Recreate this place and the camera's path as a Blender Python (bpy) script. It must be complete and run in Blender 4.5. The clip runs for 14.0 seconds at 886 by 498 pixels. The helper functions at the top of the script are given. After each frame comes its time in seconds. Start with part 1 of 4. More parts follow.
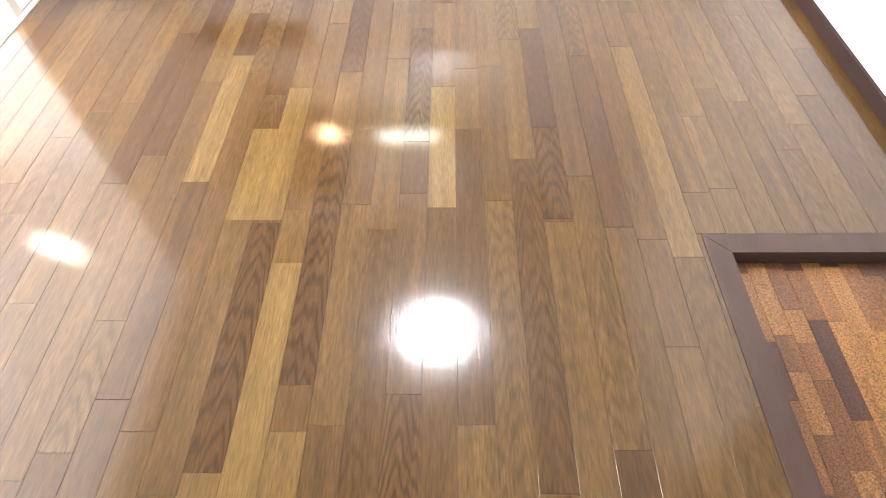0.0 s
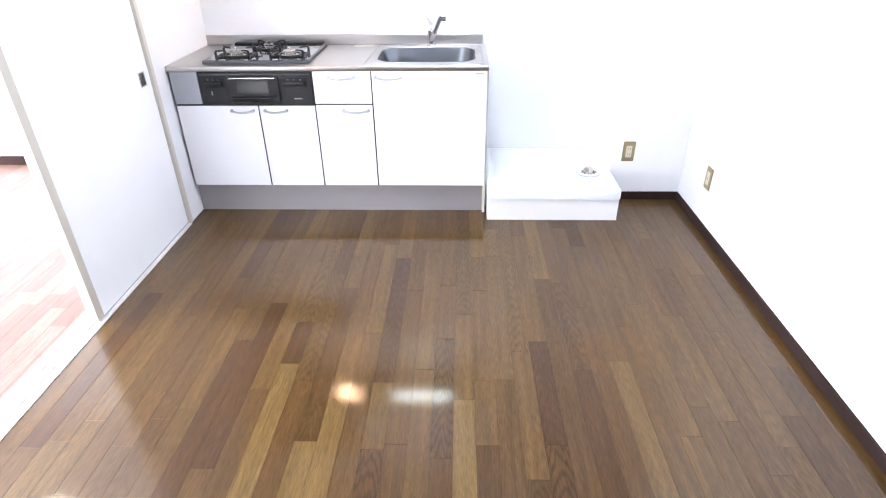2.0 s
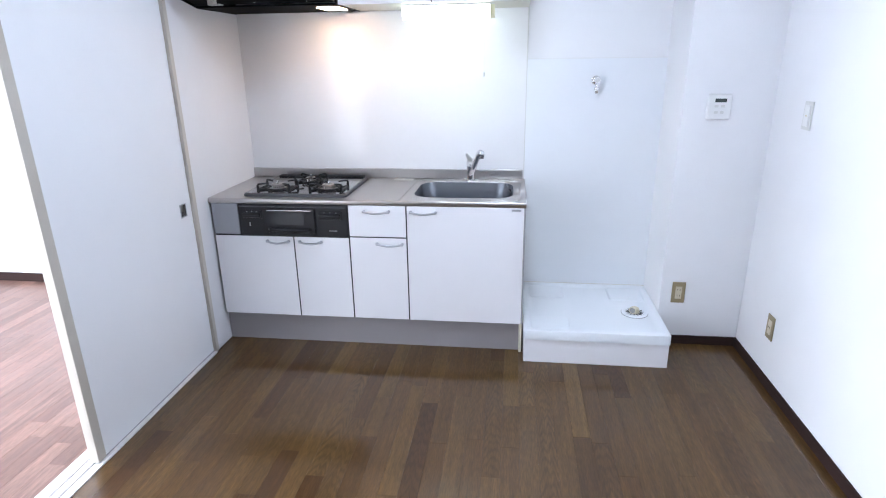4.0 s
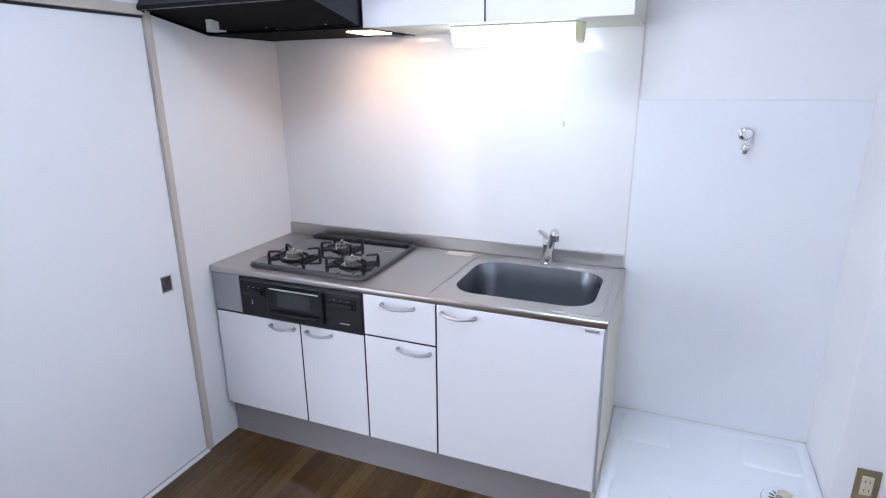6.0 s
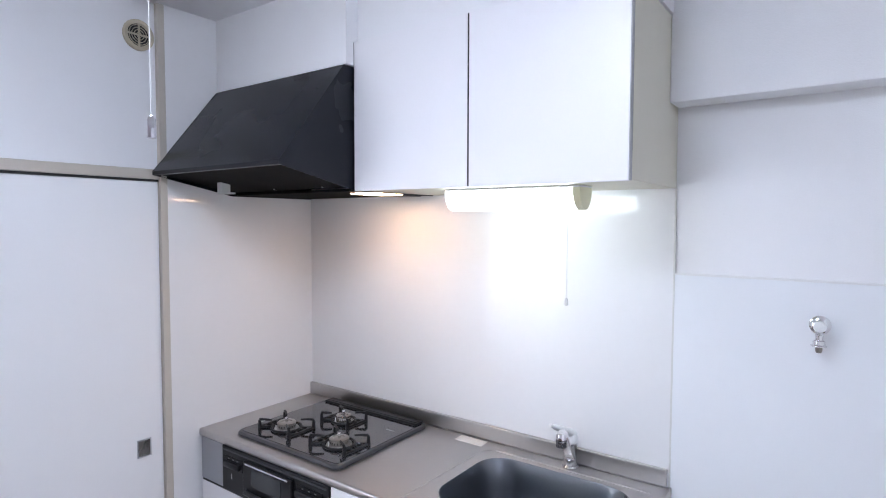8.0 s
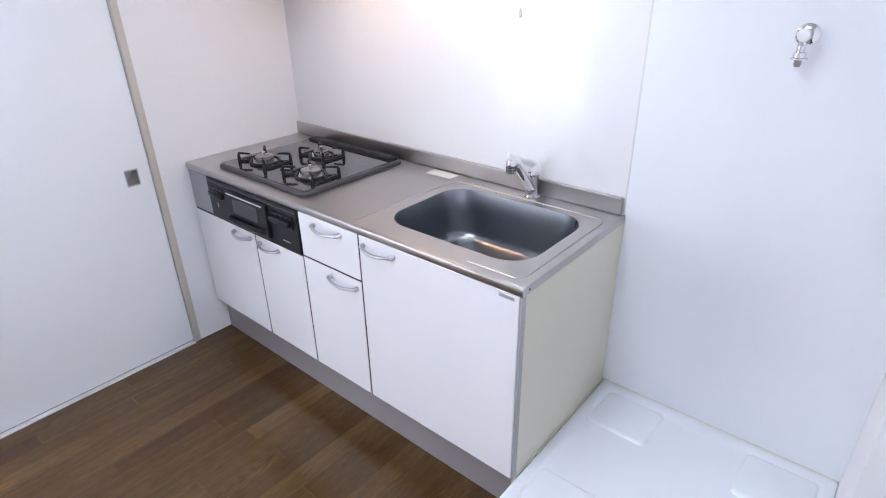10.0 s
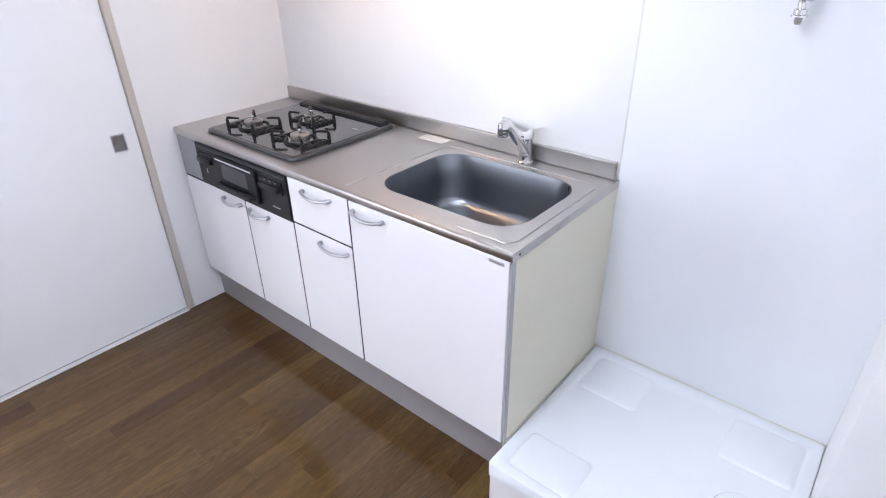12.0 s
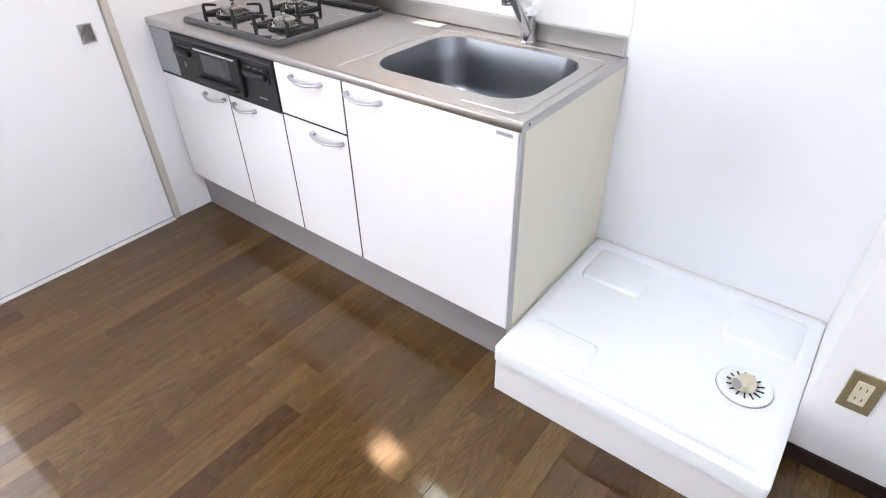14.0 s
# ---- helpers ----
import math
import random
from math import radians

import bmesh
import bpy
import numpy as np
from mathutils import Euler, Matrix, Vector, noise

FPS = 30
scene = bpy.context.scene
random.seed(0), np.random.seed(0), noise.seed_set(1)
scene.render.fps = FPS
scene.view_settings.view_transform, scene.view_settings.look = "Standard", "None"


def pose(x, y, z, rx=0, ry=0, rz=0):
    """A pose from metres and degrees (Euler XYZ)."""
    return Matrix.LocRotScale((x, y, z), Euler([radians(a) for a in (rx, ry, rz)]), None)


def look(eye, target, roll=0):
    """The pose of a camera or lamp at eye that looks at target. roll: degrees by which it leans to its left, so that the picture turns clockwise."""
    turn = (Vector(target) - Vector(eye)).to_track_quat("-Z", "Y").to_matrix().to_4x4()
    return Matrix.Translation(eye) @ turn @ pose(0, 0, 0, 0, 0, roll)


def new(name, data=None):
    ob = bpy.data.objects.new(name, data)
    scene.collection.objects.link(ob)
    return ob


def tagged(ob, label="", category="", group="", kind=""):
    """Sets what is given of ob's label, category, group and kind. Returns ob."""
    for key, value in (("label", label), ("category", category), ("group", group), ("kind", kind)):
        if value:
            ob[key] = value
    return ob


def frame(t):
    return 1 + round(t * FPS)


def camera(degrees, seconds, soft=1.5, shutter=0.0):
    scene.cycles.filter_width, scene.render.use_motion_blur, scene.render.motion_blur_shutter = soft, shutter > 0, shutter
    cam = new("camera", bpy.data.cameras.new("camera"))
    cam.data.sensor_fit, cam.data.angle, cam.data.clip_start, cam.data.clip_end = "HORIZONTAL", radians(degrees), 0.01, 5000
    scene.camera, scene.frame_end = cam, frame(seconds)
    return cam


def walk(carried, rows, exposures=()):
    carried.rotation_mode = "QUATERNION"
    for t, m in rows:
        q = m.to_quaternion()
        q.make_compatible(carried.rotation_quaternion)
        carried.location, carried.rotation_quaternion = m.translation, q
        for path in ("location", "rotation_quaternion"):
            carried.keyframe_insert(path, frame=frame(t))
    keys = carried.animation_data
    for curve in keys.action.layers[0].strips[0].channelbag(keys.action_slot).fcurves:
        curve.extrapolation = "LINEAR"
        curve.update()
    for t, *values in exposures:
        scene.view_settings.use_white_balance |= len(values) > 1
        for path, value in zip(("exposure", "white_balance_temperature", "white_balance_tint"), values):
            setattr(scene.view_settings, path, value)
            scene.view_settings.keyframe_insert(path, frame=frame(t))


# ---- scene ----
cam = camera(76.2, 14.0, soft=1.1)
PATH = [
    (0, (1.598, -3.618, 1.117), (1.567, -2.398, -0.467), -1.3),
    (0.5, (1.583, -3.597, 1.21), (1.544, -2.386, -0.381), -0.8),
    (1, (1.571, -3.597, 1.343), (1.521, -2.241, -0.127), -1.2),
    (1.5, (1.561, -3.594, 1.438), (1.509, -1.994, 0.239), -0.7),
    (2, (1.549, -3.593, 1.501), (1.493, -1.866, 0.493), -0.6),
    (2.5, (1.543, -3.608, 1.523), (1.474, -1.802, 0.667), -0.5),
    (3, (1.54, -3.617, 1.54), (1.454, -1.763, 0.795), -0.4),
    (3.2, (1.543, -3.617, 1.539), (1.442, -1.748, 0.834), -0.5),
    (5.5, (1.823, -2.55, 1.56), (1.21, -0.745, 0.954), -0.5),
    (6, (1.854, -2.383, 1.619), (1.12, -0.613, 1.043), -0.6),
    (6.5, (1.96, -2.234, 1.686), (1.063, -0.474, 1.373), -0.7),
    (7, (1.976, -2.195, 1.728), (0.968, -0.47, 1.615), -0.7),
    (7.2, (2.008, -2.134, 1.743), (0.945, -0.441, 1.676), -0.7),
    (9.3, (2.332, -1.621, 1.573), (1.074, -0.145, 1.086), -0.9),
    (9.5, (2.356, -1.617, 1.566), (1.123, -0.176, 0.931), -1.0),
    (10, (2.34, -1.657, 1.572), (1.175, -0.298, 0.679), -1.0),
    (10.5, (2.33, -1.65, 1.576), (1.186, -0.324, 0.61), -0.9),
    (11, (2.324, -1.645, 1.573), (1.184, -0.329, 0.589), -1.0),
    (11.5, (2.328, -1.636, 1.553), (1.188, -0.321, 0.566), -1.0),
    (12, (2.35, -1.631, 1.552), (1.22, -0.31, 0.564), -1.0),
    (12.5, (2.392, -1.62, 1.516), (1.277, -0.287, 0.526), -1.1),
    (13, (2.416, -1.614, 1.453), (1.333, -0.269, 0.443), -1.1),
    (13.5, (2.391, -1.638, 1.4), (1.365, -0.338, 0.277), -1.1),
    (14, (2.32, -1.688, 1.396), (1.312, -0.429, 0.213), -1.2),
]
EXPOSURES = [(0.0, 1.5, 7150, 14), (0.4, 1.78, 7000, 13), (1.0, 1.75, 6700, 12), (1.5, 1.4, 6450, 13), (2.0, 0.9, 6300, 13), (2.5, 0.5, 6150, 13), (3.0, 0.25, 6000, 11), (5.5, -0.12, 5900, 14),
             (6.5, -0.2, 5900, 15), (7.0, -0.26, 6000, 15), (9.5, -0.19, 6150, 15), (10.5, 0.2, 6250, 16), (12.5, 0.22, 6350, 15), (14.0, 0.48, 6700, 13)]
walk(cam, [(t, look(eye, target, roll)) for t, eye, target, roll in PATH], EXPOSURES)

# ---- plan, metres: back wall y = 0, sliding-door wall x = 0 ----
RIGHT, CEIL, REAR = 2.885, 2.512, -4.5
COL_X, COL_Y = 2.455, -0.39
ROOM_X, ROOM_Y, ROOM_S = -3.4, 0.16, -3.62
LAMP = (1.49, -1.62)

# ---- world ----
world = bpy.data.worlds.new("world")
world.use_nodes = True
scene.world = world
wn = world.node_tree
sky = wn.nodes.new("ShaderNodeTexSky")
sky.sky_type, sky.sun_disc, sky.sun_elevation, sky.sun_rotation = "NISHITA", False, radians(40), radians(200)
wn.links.new(sky.outputs[0], wn.nodes["Background"].inputs[0])
wn.nodes["Background"].inputs[1].default_value = 0.12

LAMP_POWER, TUBE_POWER, HOOD_POWER, ROOM_POWER, WINDOW_WATTS, SIDE_WATTS = 43.5, 11.5, 42.0, 62.0, 48.0, 320.0
win = bpy.data.lights.new("window_daylight", "AREA")
win.shape, win.size, win.size_y, win.energy, win.color = "RECTANGLE", 1.5, 1.9, WINDOW_WATTS, (0.90, 0.95, 1.0)
new("window_daylight", win).matrix_world = look((-0.88, ROOM_S - 0.10, 1.04), (-0.88, 0, 1.04))
# added fill lamp in an unseen west opening, to brighten the next room
side = bpy.data.lights.new("side_window_daylight", "AREA")
side.shape, side.size, side.size_y, side.energy, side.color = "RECTANGLE", 1.6, 1.5, SIDE_WATTS, (0.90, 0.95, 1.0)
new("side_window_daylight", side).matrix_world = look((ROOM_X - 0.10, -2.3, 1.25), (0, -2.3, 1.0))


# ---- materials ----
def nodes_of(name):
    m = bpy.data.materials.new(name)
    m.use_nodes = True
    return m, m.node_tree.nodes, m.node_tree.links, m.node_tree.nodes["Principled BSDF"]


def mat(name, color, rough=0.5, metal=0.0, vary=0.06, scale=3.0, bump=0.0, bump_scale=200.0, stretch=(1, 1, 1), coat=0.0, rough_vary=0.08, spec=0.5):
    """A plain painted, metal or plastic surface with soft stains, fine relief and uneven gloss."""
    m, n, l, b = nodes_of(name)
    co = n.new("ShaderNodeTexCoord")
    mp = n.new("ShaderNodeMapping")
    mp.inputs["Scale"].default_value = stretch
    l.new(co.outputs["Object"], mp.inputs[0])
    big, fine = n.new("ShaderNodeTexNoise"), n.new("ShaderNodeTexNoise")
    big.inputs["Scale"].default_value, big.inputs["Detail"].default_value = scale, 4
    fine.inputs["Scale"].default_value, fine.inputs["Detail"].default_value = bump_scale, 3
    l.new(mp.outputs[0], big.inputs[0]), l.new(mp.outputs[0], fine.inputs[0])
    add = n.new("ShaderNodeMath")
    add.operation = "MULTIPLY_ADD"
    add.inputs[1].default_value = 0.4
    l.new(fine.outputs[0], add.inputs[0]), l.new(big.outputs[0], add.inputs[2])
    ramp = n.new("ShaderNodeMapRange")
    ramp.inputs[1].default_value, ramp.inputs[2].default_value = 0.35, 1.0
    ramp.inputs[3].default_value, ramp.inputs[4].default_value = 1 - vary, 1 + vary
    l.new(add.outputs[0], ramp.inputs[0])
    mul = n.new("ShaderNodeVectorMath")
    mul.operation = "SCALE"
    mul.inputs[0].default_value = color
    l.new(ramp.outputs[0], mul.inputs["Scale"]), l.new(mul.outputs[0], b.inputs["Base Color"])
    rr = n.new("ShaderNodeMapRange")
    rr.inputs[1].default_value, rr.inputs[2].default_value = 0.3, 0.7
    rr.inputs[3].default_value, rr.inputs[4].default_value = max(0.02, rough - rough_vary * rough), rough + rough_vary * rough
    l.new(big.outputs[0], rr.inputs[0]), l.new(rr.outputs[0], b.inputs["Roughness"])
    b.inputs["Specular IOR Level"].default_value = spec
    b.inputs["Metallic"].default_value, b.inputs["Coat Weight"].default_value, b.inputs["Coat Roughness"].default_value = metal, coat, 0.08
    if bump:
        bp = n.new("ShaderNodeBump")
        bp.inputs["Strength"].default_value, bp.inputs["Distance"].default_value = bump, 0.002
        l.new(fine.outputs[0], bp.inputs["Height"]), l.new(bp.outputs[0], b.inputs["Normal"])
    return m


def glow(name, color, strength):
    m, n, l, b = nodes_of(name)
    b.inputs["Base Color"].default_value = (0.8, 0.8, 0.78, 1)
    b.inputs["Emission Color"].default_value, b.inputs["Emission Strength"].default_value = (*color, 1), strength
    return m


def wood(name, tones, gloss=0.2, speckle=False, arch=False):
    """Boards that differ one from another, with long pores and arched figure along y."""
    m, n, l, b = nodes_of(name)
    co, info, geo = n.new("ShaderNodeTexCoord"), n.new("ShaderNodeObjectInfo"), n.new("ShaderNodeNewGeometry")
    rnd = n.new("ShaderNodeMath")
    rnd.operation = "ADD"
    l.new(info.outputs["Random"], rnd.inputs[0]), l.new(geo.outputs["Random Per Island"], rnd.inputs[1])
    fr = n.new("ShaderNodeMath")
    fr.operation = "FRACT"
    l.new(rnd.outputs[0], fr.inputs[0])
    off = n.new("ShaderNodeVectorMath")
    off.operation = "MULTIPLY_ADD"
    off.inputs[1].default_value = (17, 41, 29)
    comb = n.new("ShaderNodeCombineXYZ")
    for k in range(3):
        l.new(fr.outputs[0], comb.inputs[k])
    l.new(comb.outputs[0], off.inputs[0]), l.new(co.outputs["UV"], off.inputs[2])
    tone = n.new("ShaderNodeValToRGB")
    tone.color_ramp.elements.remove(tone.color_ramp.elements[1])
    for k, c in enumerate(tones):
        e = tone.color_ramp.elements[0] if k == 0 else tone.color_ramp.elements.new(k / (len(tones) - 1))
        e.position, e.color = k / (len(tones) - 1), (*c, 1)
    hash2 = n.new("ShaderNodeTexWhiteNoise")
    hash2.noise_dimensions = "1D"
    l.new(fr.outputs[0], hash2.inputs["W"]), l.new(hash2.outputs["Value"], tone.inputs[0])

    def stretched(sx, sy):
        mp = n.new("ShaderNodeMapping")
        mp.inputs["Scale"].default_value = (sx, sy, 1)
        l.new(off.outputs[0], mp.inputs[0])
        return mp.outputs[0]
    pores = n.new("ShaderNodeTexNoise")
    pores.inputs["Scale"].default_value, pores.inputs["Detail"].default_value = (240, 2) if speckle else (1, 5)
    l.new(off.outputs[0] if speckle else stretched(280, 26), pores.inputs[0])
    warp = n.new("ShaderNodeTexNoise")
    warp.inputs["Scale"].default_value, warp.inputs["Detail"].default_value = 1, 2
    l.new(stretched(22, 1.7), warp.inputs[0])
    rings = n.new("ShaderNodeMath")
    rings.operation = "MULTIPLY"
    rings.inputs[1].default_value = 34.0 if arch else 36.0
    l.new(warp.outputs[0], rings.inputs[0])
    sine = n.new("ShaderNodeMath")
    sine.operation = "SINE"
    l.new(rings.outputs[0], sine.inputs[0])
    if arch:                                           # nested arches round the middle of each board
        sep, sq, ya, tot = n.new("ShaderNodeSeparateXYZ"), n.new("ShaderNodeMath"), n.new("ShaderNodeMath"), n.new("ShaderNodeMath")
        l.new(co.outputs["UV"], sep.inputs[0])
        sq.operation, ya.operation, tot.operation = "MULTIPLY", "MULTIPLY_ADD", "MULTIPLY_ADD"
        l.new(sep.outputs[0], sq.inputs[0]), l.new(sep.outputs[0], sq.inputs[1])
        l.new(sq.outputs[0], ya.inputs[0]), l.new(rings.outputs[0], ya.inputs[2])
        ya.inputs[1].default_value, tot.inputs[1].default_value = 7000.0, 95.0
        l.new(sep.outputs[1], tot.inputs[0]), l.new(ya.outputs[0], tot.inputs[2]), l.new(tot.outputs[0], sine.inputs[0])
    figure = n.new("ShaderNodeMapRange")
    figure.inputs[1].default_value, figure.inputs[2].default_value, figure.inputs[3].default_value, figure.inputs[4].default_value = -0.2, 1, 0.0, 1.0
    l.new(sine.outputs[0], figure.inputs[0])
    few = n.new("ShaderNodeMath")                      # only some boards show a strong figure
    few.operation = "POWER"
    few.inputs[1].default_value = 0.0 if arch == "all" else 4.0
    sel = n.new("ShaderNodeTexWhiteNoise")
    sel.noise_dimensions = "1D"
    plus = n.new("ShaderNodeMath")
    plus.inputs[1].default_value = 3.7
    l.new(fr.outputs[0], plus.inputs[0]), l.new(plus.outputs[0], sel.inputs["W"])
    l.new(sel.outputs["Value"], few.inputs[0])
    amount = n.new("ShaderNodeMath")
    amount.operation = "MULTIPLY"
    l.new(figure.outputs[0], amount.inputs[0]), l.new(few.outputs[0], amount.inputs[1])
    dark = n.new("ShaderNodeMapRange")
    dark.inputs[1].default_value, dark.inputs[2].default_value = 0, 1
    dark.inputs[3].default_value, dark.inputs[4].default_value = 1.0, 0.75 if speckle else 0.62 if arch == "all" else 0.72
    l.new(amount.outputs[0], dark.inputs[0])
    grain = n.new("ShaderNodeMapRange")
    grain.inputs[1].default_value, grain.inputs[2].default_value = 0.32, 0.68
    grain.inputs[3].default_value, grain.inputs[4].default_value = (0.45, 1.6) if speckle else (0.76, 1.22)
    l.new(pores.outputs[0], grain.inputs[0])
    both = n.new("ShaderNodeMath")
    both.operation = "MULTIPLY"
    l.new(dark.outputs[0], both.inputs[0]), l.new(grain.outputs[0], both.inputs[1])
    streak, band, all3 = n.new("ShaderNodeTexNoise"), n.new("ShaderNodeMapRange"), n.new("ShaderNodeMath")
    streak.inputs["Scale"].default_value, streak.inputs["Detail"].default_value = 1, 4
    l.new(stretched(42, 2.4), streak.inputs[0]), l.new(streak.outputs[0], band.inputs[0])
    band.inputs[1].default_value, band.inputs[2].default_value, band.inputs[3].default_value, band.inputs[4].default_value = 0.3, 0.7, 0.80, 1.18
    all3.operation = "MULTIPLY"
    l.new(both.outputs[0], all3.inputs[0]), l.new(band.outputs[0], all3.inputs[1])
    both = all3
    mul = n.new("ShaderNodeVectorMath")
    mul.operation = "SCALE"
    l.new(tone.outputs[0], mul.inputs[0]), l.new(both.outputs[0], mul.inputs["Scale"])
    l.new(mul.outputs[0], b.inputs["Base Color"])
    bp = n.new("ShaderNodeBump")
    bp.inputs["Strength"].default_value, bp.inputs["Distance"].default_value = 0.24, 0.0006
    l.new(pores.outputs[0], bp.inputs["Height"]), l.new(bp.outputs[0], b.inputs["Normal"])
    rr = n.new("ShaderNodeMapRange")
    rr.inputs[3].default_value, rr.inputs[4].default_value = gloss * 0.8, gloss * 1.3
    wax, worn, total = n.new("ShaderNodeTexNoise"), n.new("ShaderNodeMapRange"), n.new("ShaderNodeMath")
    wax.inputs["Scale"].default_value, wax.inputs["Detail"].default_value = 2.2, 5
    l.new(co.outputs["Generated"] if speckle else geo.outputs["Position"], wax.inputs[0]), l.new(wax.outputs[0], worn.inputs[0])
    worn.inputs[1].default_value, worn.inputs[2].default_value, worn.inputs[3].default_value, worn.inputs[4].default_value = 0.35, 0.7, 0.85, 1.35
    total.operation = "MULTIPLY"
    l.new(pores.outputs[0], rr.inputs[0]), l.new(rr.outputs[0], total.inputs[0]), l.new(worn.outputs[0], total.inputs[1])
    l.new(total.outputs[0], b.inputs["Roughness" if speckle else "Coat Roughness"])
    if not speckle:                                    # clear lacquer over satin wood
        b.inputs["Roughness"].default_value, b.inputs["Specular IOR Level"].default_value = 0.36, 0.07
        b.inputs["Coat Weight"].default_value, b.inputs["Coat IOR"].default_value = 0.85, 1.43
        l.new(bp.outputs[0], b.inputs["Coat Normal"])
    b.inputs["IOR"].default_value = 1.46
    return m


GLASS = nodes_of("clear_glass")[0]
GLASS.node_tree.nodes["Principled BSDF"].inputs["Transmission Weight"].default_value = 1.0
GLASS.node_tree.nodes["Principled BSDF"].inputs["Roughness"].default_value = 0.0
WALLPAPER = mat("white_wallpaper", (0.82, 0.82, 0.835), 0.75, vary=0.03, bump=0.35, bump_scale=260)
CEILING = mat("ceiling_paper", (0.76, 0.76, 0.78), 0.85, vary=0.03, bump=0.3, bump_scale=220)
GLOSS_PANEL = mat("glossy_white_kitchen_panel", (0.80, 0.80, 0.81), 0.045, vary=0.02, bump=0.01, bump_scale=40)
SATIN_PANEL = mat("satin_white_panel", (0.80, 0.82, 0.85), 0.33, vary=0.02)
DOOR_WHITE = mat("white_door_film", (0.84, 0.85, 0.87), 0.42, vary=0.02, bump=0.05)
CABINET = mat("white_laminate", (0.82, 0.81, 0.83), 0.33, vary=0.02, bump=0.04)
CREAM = mat("cream_side_board", (0.66, 0.63, 0.52), 0.45, vary=0.05)
BEIGE = mat("beige_grey_frame", (0.52, 0.48, 0.42), 0.5, vary=0.05)
GREY_STRIP = mat("grey_edge_strip", (0.35, 0.35, 0.36), 0.4)
PLINTH = mat("grey_plinth", (0.36, 0.34, 0.35), 0.4, metal=0.3, vary=0.05)
STEEL = mat("brushed_stainless_steel", (0.505, 0.488, 0.476), 0.32, metal=1.0, vary=0.06, bump=0.05, bump_scale=400, stretch=(0.06, 1, 1))
# bluish shade inside the bowl is put into this darker steel colour
SHADED_BOWL_STEEL = mat("shaded_satin_sink_steel", (0.245, 0.263, 0.292), 0.29, metal=1.0, vary=0.08)
FILLER = mat("pale_steel_filler", (0.36, 0.37, 0.40), 0.4, metal=0.6, vary=0.04)
CHROME = mat("chrome", (0.75, 0.75, 0.77), 0.08, metal=1.0, vary=0.02)
SATIN_METAL = mat("satin_silver_handle", (0.48, 0.49, 0.52), 0.38, metal=0.8, vary=0.04)
BLACK_GLASS = mat("black_glass_top", (0.035, 0.035, 0.04), 0.06, vary=0.1, coat=0.5)
BLACK_PLASTIC = mat("black_plastic", (0.010, 0.010, 0.012), 0.35, vary=0.15, spec=0.3)
DARK_RIM = mat("dark_grey_rim", (0.07, 0.07, 0.075), 0.35, metal=0.5)
SMOKED = mat("smoked_window", (0.03, 0.033, 0.036), 0.2, vary=0.1)
IRON = mat("black_enamel_iron", (0.008, 0.008, 0.009), 0.42, vary=0.2, bump=0.1, spec=0.3)
BURNER = mat("grey_burner_metal", (0.34, 0.32, 0.30), 0.28, metal=0.9, vary=0.15)
# hood front lightened, underside blackened: lit and shaded faces put into the colours
HOOD_BLACK = mat("black_hood_steel", (0.0085, 0.0095, 0.0135), 0.27, vary=0.15, bump=0.02, spec=0.24)
HOOD_SHADED = mat("black_hood_shaded_underside", (0.003, 0.003, 0.0035), 0.7, vary=0.1, spec=0.05)
PAN_PLASTIC = mat("white_pan_plastic", (0.80, 0.83, 0.86), 0.34, vary=0.02)
WHITE_PLASTIC = mat("white_plastic", (0.78, 0.78, 0.78), 0.35, vary=0.02)
IVORY = mat("ivory_plastic", (0.62, 0.56, 0.42), 0.4, vary=0.05)
SEALANT = mat("yellowed_white_sealant", (0.70, 0.68, 0.60), 0.5, vary=0.06, scale=20)
# the cap's translucent glow is put into this bright yellowish colour
END_CAP = mat("glow_tinted_cap", (0.80, 0.78, 0.55), 0.4, vary=0.03)
PALE = mat("pale_switch_plastic", (0.66, 0.66, 0.64), 0.4, vary=0.03)
GOLD_PLATE = mat("champagne_metal_plate", (0.33, 0.27, 0.16), 0.38, metal=0.5, vary=0.05)
OLD_CREAM = mat("yellowed_plastic", (0.55, 0.42, 0.20), 0.5, vary=0.12, scale=14)
VENT_BEIGE = mat("beige_vent_plastic", (0.50, 0.45, 0.34), 0.5, vary=0.05)
DARK = mat("dark_gap", (0.01, 0.01, 0.01), 0.6)
SCREEN = mat("dark_display", (0.02, 0.03, 0.03), 0.15)
BASE_WOOD = mat("dark_brown_baseboard", (0.030, 0.017, 0.015), 0.62, spec=0.1, vary=0.25, scale=8, bump=0.08, bump_scale=120, stretch=(1, 0.2, 1))
TRIM_WOOD = mat("dark_brown_step_trim", (0.055, 0.032, 0.024), 0.4, spec=0.25, vary=0.3, scale=18, bump=0.1, bump_scale=160, stretch=(1, 0.2, 1))
SUBFLOOR = mat("dark_joint", (0.035, 0.02, 0.01), 0.6)
PAPER = mat("white_paper_label", (0.72, 0.70, 0.66), 0.6)
ALUMINIUM = mat("pale_track_rail", (0.72, 0.70, 0.68), 0.35, vary=0.04)
GROOVE = mat("grey_track_groove", (0.28, 0.27, 0.27), 0.5)
CORD = mat("white_cord", (0.75, 0.75, 0.75), 0.6)
OAK_TONES = [(0.0579, 0.0269, 0.0097), (0.0717, 0.0366, 0.0123), (0.0863, 0.0469, 0.0156), (0.0780, 0.0400, 0.0137), (0.0991, 0.0548, 0.0183), (0.0738, 0.0382, 0.0132), (0.1264, 0.0742, 0.0248)]
OAK = wood("glossy_oak_boards", OAK_TONES, 0.072, arch=True)
